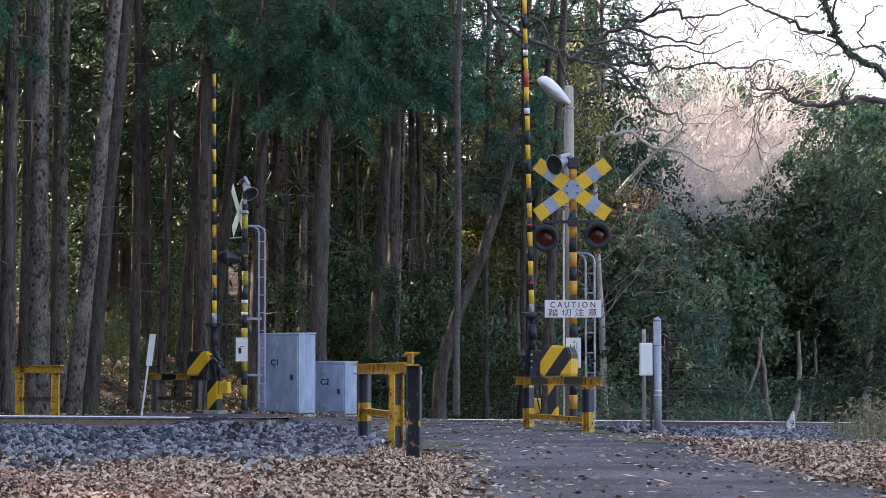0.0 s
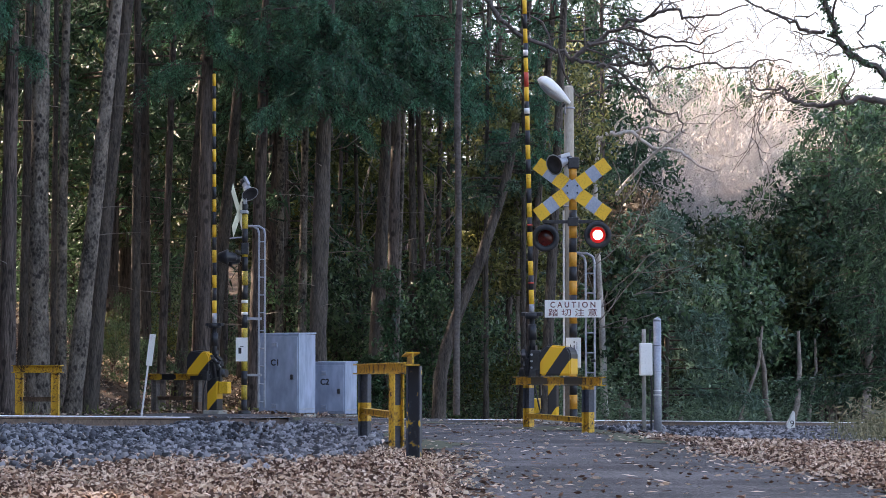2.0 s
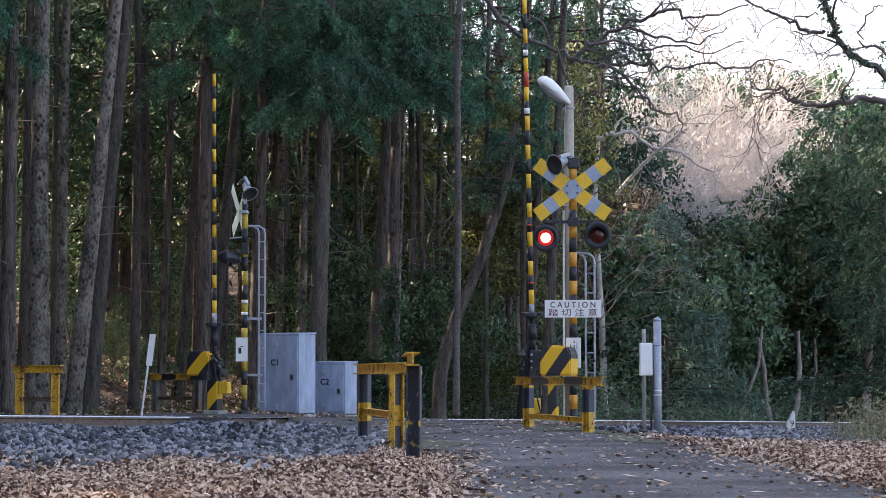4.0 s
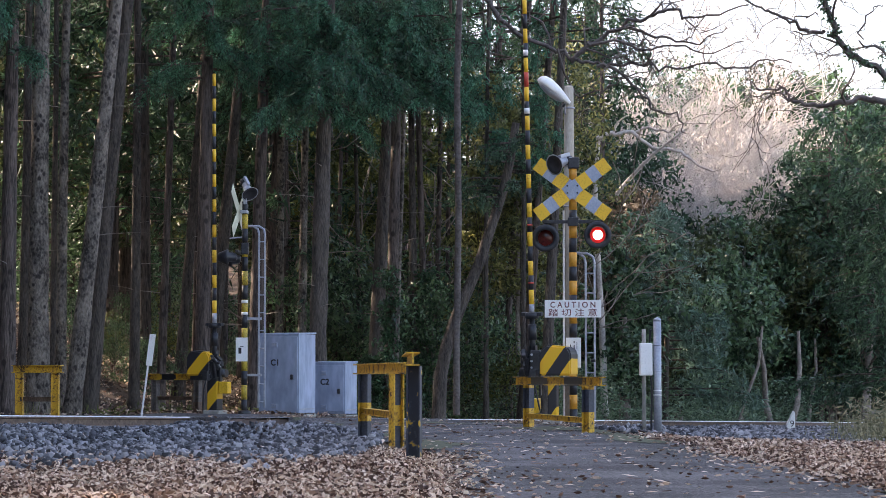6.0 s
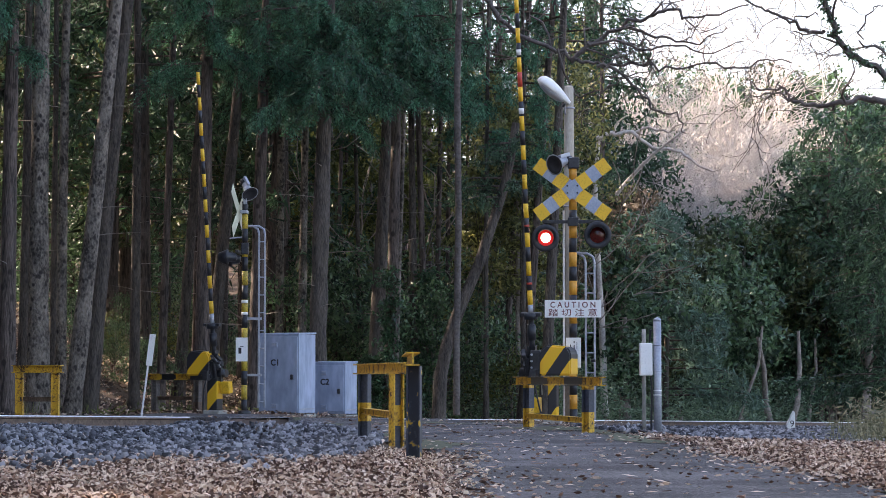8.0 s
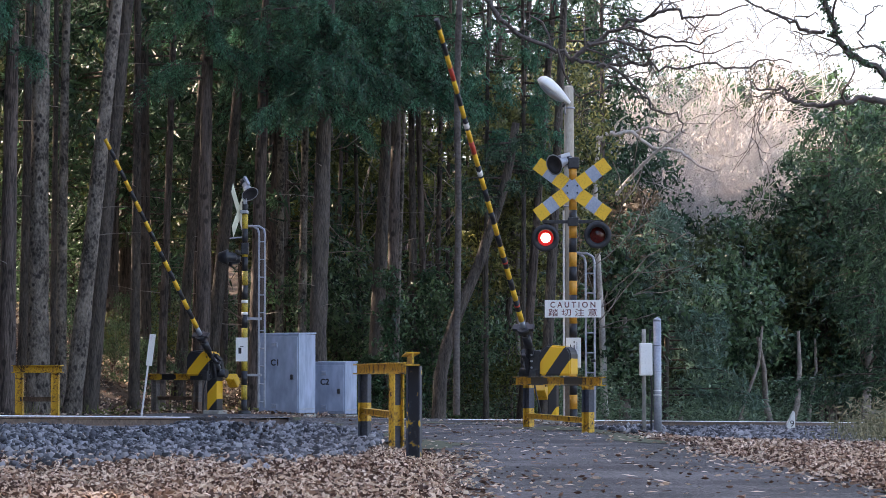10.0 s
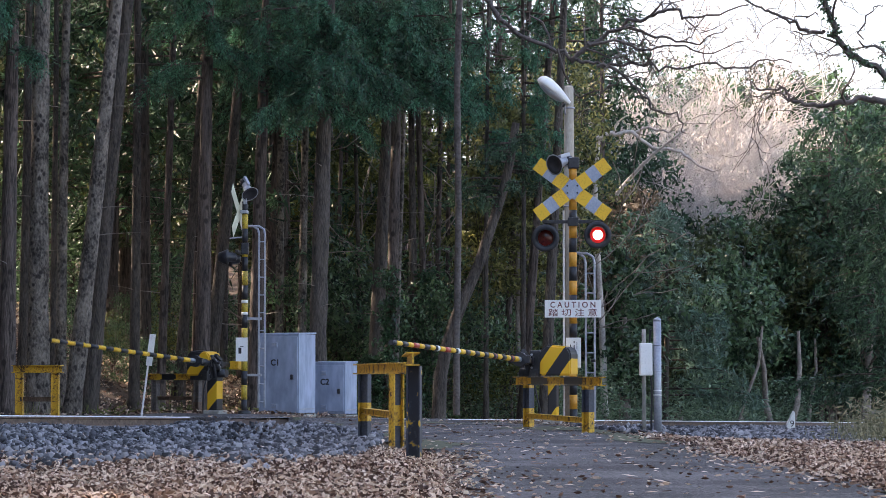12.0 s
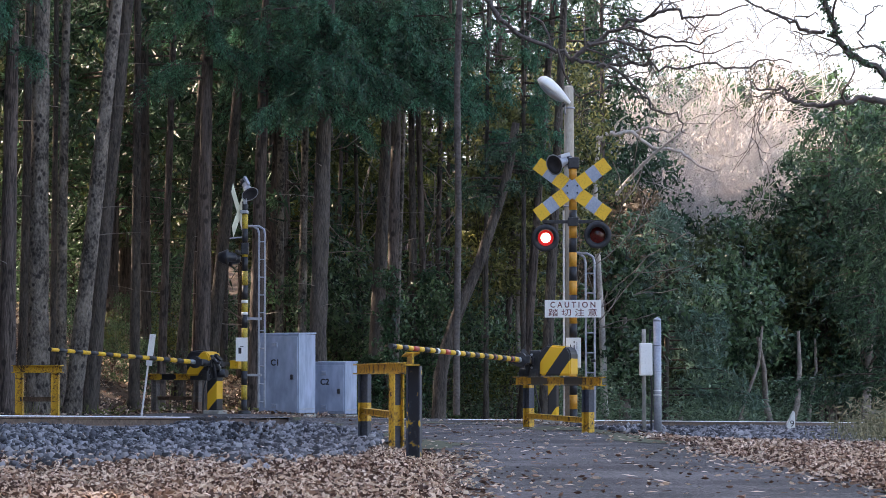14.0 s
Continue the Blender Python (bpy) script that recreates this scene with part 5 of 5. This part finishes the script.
limb_tree("wide-spreading bare tree with crooked limbs over the line", (0.263, 44, gz(0.263, 44)), (
    ((seen(0.0060, -0.0171, 44.0), seen(0.0062, 0.0265, 44.0), seen(0.0068, 0.0716, 44.0), seen(0.0063, 0.1169, 43.9), seen(0.0070, 0.1573, 43.8), seen(0.0081, 0.1878, 43.6)), 0.085, 0.075, 0, 1),
    ((seen(0.0078, 0.1827, 43.6), seen(0.0128, 0.1746, 43.4), seen(0.0196, 0.1664, 43.2), seen(0.0292, 0.1558, 43.0), seen(0.0392, 0.1490, 42.8), seen(0.0505, 0.1452, 42.6), seen(0.0573, 0.1409, 42.4), seen(0.0669, 0.1391, 42.3), seen(0.0769, 0.1376, 42.2), seen(0.0870, 0.1393, 42.0), seen(0.0995, 0.1371, 41.8), seen(0.1171, 0.1391, 41.5), seen(0.1322, 0.1376, 41.3), seen(0.1448, 0.1401, 41.2), seen(0.1553, 0.1391, 41.0)), 0.062, 0.016, 15, 1.3),
    ((seen(0.0690, 0.1378, 42.0), seen(0.0777, 0.1353, 41.8), seen(0.0890, 0.1253, 41.6), seen(0.0940, 0.1177, 41.4), seen(0.1040, 0.1160, 41.2), seen(0.1077, 0.1077, 41.0)), 0.045, 0.015, 5, 0.9),
    ((seen(0.0570, 0.1400, 42.4), seen(0.0620, 0.1440, 42.4), seen(0.0690, 0.1490, 42.4), seen(0.0815, 0.1560, 42.2), seen(0.0915, 0.1590, 42.0), seen(0.1003, 0.1635, 41.8), seen(0.1090, 0.1595, 41.5), seen(0.1177, 0.1603, 41.2), seen(0.1365, 0.1653, 41.0)), 0.065, 0.018, 14, 1.3),
    ((seen(0.0640, 0.1475, 42.0), seen(0.0765, 0.1490, 41.8), seen(0.0915, 0.1452, 41.6), seen(0.1040, 0.1465, 41.4), seen(0.1165, 0.1435, 41.2), seen(0.1340, 0.1490, 41.0)), 0.04, 0.012, 12, 1.1),
    ((seen(0.0815, 0.1560, 42.0), seen(0.0940, 0.1510, 41.8), seen(0.1040, 0.1485, 41.5), seen(0.1140, 0.1490, 41.2), seen(0.1265, 0.1552, 41.0)), 0.04, 0.012, 10, 1.1),
    ((seen(0.0503, 0.1452, 42.5), seen(0.0590, 0.1253, 42.4), seen(0.0690, 0.1260, 42.2), seen(0.0790, 0.1315, 42.1), seen(0.0915, 0.1320, 42.0)), 0.03, 0.01, 6, 0.8)))
limb_tree("bare tree with a bent limb above the evergreens, paled as if sunlit", (4.3, 60, gz(4.3, 60)), (
    ((seen(0.0715, -0.0173, 60.0), seen(0.0705, 0.0165, 59.8), seen(0.0685, 0.0540, 59.5), seen(0.0675, 0.0840, 59.2), seen(0.0690, 0.1052, 59.0)), 0.12, 0.07, 0, 1),
    ((seen(0.0690, 0.1052, 59.0), seen(0.0740, 0.1077, 58.8), seen(0.0840, 0.1077, 58.7), seen(0.0940, 0.1015, 58.5), seen(0.1052, 0.0995, 58.3), seen(0.1140, 0.0927, 58.2), seen(0.1227, 0.0915, 58.0)), 0.085, 0.025, 3, 0.5),
    ((seen(0.0840, 0.1077, 59.0), seen(0.0902, 0.1095, 58.8), seen(0.0978, 0.1090, 58.5), seen(0.1052, 0.1110, 58.2), seen(0.1095, 0.1135, 58.0)), 0.055, 0.02, 4, 0.5),
    ((seen(0.0752, 0.1077, 59.0), seen(0.0785, 0.1135, 58.8), seen(0.0828, 0.1158, 58.6)), 0.04, 0.015, 0, 0.6),
    ((seen(0.0765, 0.0803, 59.0), seen(0.0865, 0.0915, 58.7), seen(0.0965, 0.1010, 58.3), seen(0.1090, 0.1103, 58.0)), 0.075, 0.035, 0, 0.5)), bark=SUNLIT_LIMB)
limb_tree("leaning bare tree whose lowest bough hangs over the line", (9.8, 38, gz(9.8, 38)), (
    ((seen(0.2580, -0.0173, 38.0), seen(0.2620, 0.0600, 38.0), seen(0.2540, 0.1400, 38.0), seen(0.2400, 0.2000, 38.0)), 0.3, 0.16, 0, 1),
    ((seen(0.2565, 0.1190, 38.0), seen(0.2140, 0.1190, 38.1), seen(0.1960, 0.1220, 38.1), seen(0.1865, 0.1235, 38.2), seen(0.1765, 0.1215, 38.2), seen(0.1640, 0.1202, 38.3), seen(0.1552, 0.1235, 38.4), seen(0.1502, 0.1270, 38.4), seen(0.1390, 0.1278, 38.5)), 0.09, 0.02, 8, 0.9),
    ((seen(0.1552, 0.1235, 38.3), seen(0.1465, 0.1250, 38.4), seen(0.1365, 0.1245, 38.5)), 0.03, 0.01, 3, 0.7)))
limb_tree("bare tree with an ivy-clad bough above the track", (8.9, 33, gz(8.9, 33)), (
    ((seen(0.2449, 0.1106, 33.0), seen(0.2100, 0.1249, 33.0), seen(0.1970, 0.1330, 33.0), seen(0.1875, 0.1391, 33.0), seen(0.1800, 0.1442, 33.0), seen(0.1746, 0.1517, 33.0), seen(0.1721, 0.1599, 33.0), seen(0.1692, 0.1675, 33.0), seen(0.1668, 0.1776, 33.0)), 0.072, 0.040, 5, 0.9),
    ((seen(0.2700, -0.0300, 33.0), seen(0.2750, 0.0400, 33.0), seen(0.2700, 0.1000, 33.0), seen(0.2650, 0.1600, 33.0)), 0.22, 0.12, 0, 1),
    ((seen(0.1698, 0.1527, 33.0), seen(0.1615, 0.1535, 33.0), seen(0.1552, 0.1578, 33.0), seen(0.1465, 0.1610, 33.0), seen(0.1390, 0.1653, 33.0), seen(0.1290, 0.1715, 33.0)), 0.04, 0.015, 6, 0.8),
    ((seen(0.1552, 0.1578, 33.0), seen(0.1615, 0.1603, 33.0), seen(0.1670, 0.1610, 33.0)), 0.02, 0.012, 2, 0.5),
    ((seen(0.2040, 0.1415, 33.0), seen(0.1915, 0.1452, 33.0), seen(0.1852, 0.1502, 33.0), seen(0.1903, 0.1628, 33.0), seen(0.1960, 0.1653, 33.0)), 0.03, 0.01, 5, 0.7)), True)

# ivy on two trunks
for k, d, z1 in ((-0.0235, 46.5, 3.4), (-0.0085, 50, 3.6), (-0.030, 48, 1.6)):
    x, y = k * d, d
    n = 260
    c = np.stack([rng.normal(0, 0.12, n), -0.16 + rng.normal(0, 0.05, n), z1 * rng.random(n) ** 0.8], -1)
    iv = part("ivy", leaf_cloud(c, np.full(n, 0.11), 9, 0.05), IVYLEAF)
    iv.location = (x + 0.02, y, gz(x, y))
    tagged(iv, "dark green ivy climbing a cedar trunk", "ivy", "ivy on the trunks", "stuff")

# ---- grass, bamboo, fallen leaves, ballast ----


def blades(name, spots, per, height, width, material, label, category, spread=0.2, bend=0.5):
    n = len(spots)
    idx = np.repeat(np.arange(n), per)
    base = np.array([(x, y, gz(x, y)) for x, y in spots])[idx] + np.concatenate([rng.normal(0, spread, (n * per, 2)), np.zeros((n * per, 1))], 1)
    d = unit(np.concatenate([rng.normal(0, bend, (n * per, 2)), np.ones((n * per, 1))], 1))
    l = height * (0.35 + 0.75 * rng.random((n * per, 1)))
    a = d * l / 2
    w = unit(np.cross(d, rng.normal(0, 1, (n * per, 3)))) * width
    stalk = part(name, quads(base + a, a, w), material)
    return tagged(stalk, label, category, kind="stuff")


def scatter(n, test, d0, d1, k0, k1):
    d = np.sqrt(d0 * d0 + (d1 * d1 - d0 * d0) * rng.random(n))
    k = k0 + (k1 - k0) * rng.random(n)
    x, y = k * d, d
    keep = test(x, y)
    return list(zip(x[keep], y[keep]))


def bank(x, y):
    a, q = track_ab(x, y)
    return (q < -3.6) & (q > -9)


def bamboo_leaves(name, spots, height, per, material, label, size=0.13):
    n = len(spots)
    idx = np.repeat(np.arange(n), per)
    c = np.array([(x, y, gz(x, y)) for x, y in spots])[idx]
    tall = height * (0.3 + 0.75 * rng.random(n))[idx][:, None]
    c = c + np.concatenate([rng.normal(0, 0.28, (n * per, 2)), tall * rng.random((n * per, 1)) ** 0.7], 1)
    a = unit(rng.normal(0, 1, (n * per, 3)) * np.array([1, 1, 0.6])) * size * (0.5 + 0.7 * rng.random((n * per, 1)))
    w = unit(np.cross(a, rng.normal(0, 1, (n * per, 3)))) * size * 0.16
    return tagged(part(name, quads(c, a, w), material), label, "bamboo grass", kind="stuff")


bamboo_leaves("bamboo_grass", scatter(1500, lambda x, y: bank(x, y) & (x / y > 0.01), 40, 92, 0.01, 0.19), 1.9, 75, BAMBOO, "dusty green bamboo grass along the line", 0.095)
bamboo_leaves("undergrowth", scatter(260, lambda x, y: bank(x, y) & (x / y < 0.01), 40, 60, -0.21, 0.03), 0.5, 30, PALELEAF, "low yellow-green undergrowth at the wood's edge", 0.09)
bamboo_leaves("dry_bamboo_grass", scatter(70, lambda x, y: x > 0, 26, 40, 0.185, 0.225), 0.75, 40, STRAW, "dry pale bamboo grass at the lane side", 0.07)
blades("dry_grass", scatter(70, lambda x, y: (track_ab(x, y)[1] > 2.2), 24, 44, 0.180, 0.225), 14, 0.5, 0.006, STRAW, "dry straw-coloured grass by the lane", "grass", 0.15, 0.35)
blades("verge_grass", scatter(130, lambda x, y: bank(x, y), 38, 52, -0.21, 0.0), 18, 0.35, 0.005, PALELEAF, "thin green grass at the wood's edge", "grass", 0.12, 0.4)


def fallen(name, n, d0, d1, k0, k1, chance, size, label, shape=quads):
    d = np.sqrt(d0 * d0 + (d1 * d1 - d0 * d0) * rng.random(n))
    k = k0 + (k1 - k0) * rng.random(n)
    x, y = k * d, d
    keep = rng.random(n) < chance(x, y)
    x, y = x[keep], y[keep]
    n = len(x)
    z = ground_z(x, y) + np.where(road_gap(x, y) < 0, 0.022, 0.012) + 0.032 * rng.random(n) ** 1.5 * (road_gap(x, y) > 0.1)
    tilt = np.where(road_gap(x, y) < 0, 0.16, 0.75)[:, None]
    w = rng.random(n) * 6.283
    a = unit(np.stack([np.cos(w), np.sin(w), np.zeros(n)], -1) + rng.normal(0, 1, (n, 3)) * tilt)
    up = unit(np.array([0, 0, 1]) + rng.normal(0, 1, (n, 3)) * tilt)
    b = unit(np.cross(up, a))
    s = size * (0.5 + 0.8 * rng.random((n, 1)))
    c = np.stack([x, y, z + s[:, 0] * 0.25], -1)
    me = shape(c, a * s, b * s * (0.30 + 0.28 * rng.random((n, 1))), 0.8)
    return tagged(part(name, me, LITTER), label, "fallen leaves", kind="stuff")


def near_chance(x, y):
    a, q = track_ab(x, y)
    g = road_gap(x, y)
    off = np.clip(g / 0.25, 0, 1)
    c = np.where(g < 0, 0.004 + 0.14 * np.exp(g / 0.13), 0.25 + 0.75 * off)
    c = np.where(x < 0, c * (0.06 + 0.94 * smooth((19.8 - y + 0.7 * np.sin(x * 3)) / 2.8)) * (1 - 0.5 * smooth((-1.4 - x) / 1.2) * (0.5 + 0.5 * np.sin(x * 3.1) * np.sin(y * 2.3))), c * (0.05 + 0.95 * smooth((27.0 - y + 0.6 * np.sin(x * 2)) / 3.0)))
    patch = 0.55 + 0.45 * np.sin(x * 2.3 + 1.0) * np.sin(y * 1.1)
    return np.where(g > 0, c * (0.75 + 0.25 * patch), c)


fallen("fallen_leaves", 125000, 10.6, 19, -0.22, 0.22, near_chance, 0.021, "brown dry oak leaves lying deep beside the lane", curled)
fallen("fallen_leaves", 150000, 19, 40, -0.22, 0.22, near_chance, 0.028, "brown dry oak leaves in drifts along the line")
fallen("lane_leaves", 950, 11, 32, -0.1, 0.22, lambda x, y: np.where((road_gap(x, y) < 0.0) & (track_ab(x, y)[1] > 1), 0.5 + 0.4 * np.sin(x * 2 + y), 0.0), 0.027, "pale curled leaves scattered on the asphalt", curled)


def needles(n):
    d = np.sqrt(81 + (900 - 81) * rng.random(n))
    x, y = (-0.08 + 0.3 * rng.random(n)) * d, d
    keep = (road_gap(x, y) < 0.1) & (track_ab(x, y)[1] > 1)
    x, y, n = x[keep], y[keep], int(keep.sum())
    w = rng.random(n) * 6.283
    a = np.stack([np.cos(w), np.sin(w), 0.1 * rng.normal(0, 1, n)], -1) * (0.02 + 0.05 * rng.random((n, 1)))
    b = np.stack([-np.sin(w), np.cos(w), np.full(n, 0.6)], -1) * 0.005
    c = np.stack([x, y, ground_z(x, y) + 0.034], -1)
    return tagged(part("needle_litter", quads(c, a, b, 0.3), LITTER), "thin twigs and needles strewn on the asphalt", "twig litter", kind="stuff")


needles(1100)
fallen("woodland_litter", 42000, 38, 76, -0.21, 0.10, lambda x, y: np.where((track_ab(x, y)[1] < -2.6), 0.9, 0.0), 0.055, "brown leaf litter on the floor of the wood")


def ballast(name, a0, a1, q0, q1, per, size, label):
    n = int((a1 - a0) * (q1 - q0) * per)
    a, q = a0 + (a1 - a0) * rng.random(n), q0 + (q1 - q0) * rng.random(n)
    x, y = on_track(a, q)
    keep = (road_gap(x, y) > 0.05) & ~((a > -4.0) & (a < 1.9) & (q < 0.85)) & (np.abs(q) > 0.075) & (np.abs(q + GAUGE) > 0.075) & (rng.random(n) < np.where(x < -0.6, smooth((y - 14.8 + 0.8 * np.sin(x * 4)) / 3.6), smooth((y - 23.5) / 2.5)))
    keep &= ground_z(x, y) < rail_z(a) - 0.11
    x, y, n = x[keep], y[keep], int(keep.sum())
    z = ground_z(x, y)
    s = size * (0.55 + 0.75 * rng.random((n, 1, 1)))
    cube = np.array([(-1, -1, -1), (1, -1, -1), (1, 1, -1), (-1, 1, -1), (-1, -1, 1), (1, -1, 1), (1, 1, 1), (-1, 1, 1)], float)
    v = cube[None] * (0.62 + 0.5 * rng.random((n, 8, 1))) * (0.75 + 0.5 * rng.random((n, 1, 3))) * s
    w = rng.random((n, 1)) * 6.283
    rx = v[..., 0] * np.cos(w) - v[..., 1] * np.sin(w)
    ry = v[..., 0] * np.sin(w) + v[..., 1] * np.cos(w)
    tilt = rng.normal(0, 0.9, (n, 1))
    rz = v[..., 2] * np.cos(tilt) + rx * np.sin(tilt)
    rx = rx * np.cos(tilt) - v[..., 2] * np.sin(tilt)
    v = np.stack([rx + x[:, None], ry + y[:, None], rz + z[:, None] + s[:, :, 0] * 0.5 + 0.04 * rng.random((n, 1))], -1).reshape(-1, 3)
    f = np.array([(4, 5, 6, 7), (0, 1, 5, 4), (1, 2, 6, 5), (2, 3, 7, 6), (3, 0, 4, 7)])
    faces = (f[None] + 8 * np.arange(n)[:, None, None]).reshape(-1, 4)
    me = bpy.data.meshes.new(name)
    me.vertices.add(len(v))
    me.vertices.foreach_set("co", v.astype(np.float32).ravel())
    me.loops.add(faces.size)
    me.loops.foreach_set("vertex_index", faces.astype(np.int32).ravel())
    me.polygons.add(len(faces))
    me.polygons.foreach_set("loop_start", np.arange(0, faces.size, 4, dtype=np.int32))
    me.update(calc_edges=True)
    return tagged(part(name, me, STONE), label, "ballast", kind="stuff")


ballast("ballast", -18, 3.2, 0.0, 9.6, 360, 0.0235, "crushed grey stone heaped against the rail")
ballast("ballast", -15, 3.2, -2.4, 0.0, 130, 0.036, "crushed grey stone between and behind the rails")
ballast("ballast", 3.2, 30, 0.0, 10.4, 110, 0.036, "crushed grey stone along the line")


# ---- what moves: the two barrier arms come down, the two red lamps blink in turn ----


def flips(disc, changes):
    """Turns a two-faced lens: True shows the lit face."""
    rows, now = [(0.0, 0.0)], 0.0
    for t, lit in changes:
        goal = 180.0 if lit else 0.0
        step = 1 / 30
        rows.append((t - 2 * step, now))
        for k in (1, 2, 3):
            rows.append((t - (2 - k) * step, now + (goal - now) * k / 3))
        now = goal
    rows.append((14.0, now))
    at = disc.location.copy()
    walk(disc, [(t, Matrix.Translation(at) @ pose(0, 0, 0, 0, 0, w)) for t, w in rows])


def motions():
    near = ((0, 85.5), (7.5, 85.5), (7.7, 84.5), (8.0, 80.8), (8.2, 78.0), (8.7, 69.5), (9.5, 53.5), (10.3, 36.5), (10.5, 30.5), (10.8, 21.8), (11.0, 15.2), (11.2, 8.6),
            (11.3, 5.4), (11.4, 2.3), (11.5, 0.8), (11.6, 1.9), (11.7, 2.5), (11.8, 2.2), (12.1, 1.6), (12.5, 1.2), (14.0, 1.3))
    far = ((0, 89.2), (7.5, 89.2), (7.7, 87.0), (8.0, 82.8), (8.2, 79.8), (9.2, 60.5), (10.3, 39.2), (10.5, 35.0), (10.7, 30.8), (11.0, 24.2), (11.3, 17.5), (11.5, 13.3),
           (11.7, 9.5), (11.9, 5.6), (12.0, 3.8), (12.1, 2.3), (12.3, 2.1), (14.0, 2.2))
    for arm, rows in ((near_arm, near), (far_arm, far)):
        base = arm.location.copy()
        walk(arm, [(t, Matrix.Translation(base) @ pose(0, 0, 0, 0, -w)) for t, w in rows])
    right_on = (1.77, 3.09, 4.36, 5.66, 6.95, 8.09, 9.33, 10.6, 11.87, 13.2)
    left_on = (2.42, 3.71, 5.08, 6.26, 7.36, 8.68, 9.95, 11.25, 12.6, 13.83)
    right, left = [], []
    for r, l in zip(right_on, left_on):
        right += [(r, True), (l, False)]
        left += [(l, True)]
    for r in right_on[1:]:
        left.append((r, False))
    flips(right_lens, right)
    flips(left_lens, sorted(left))


motions()
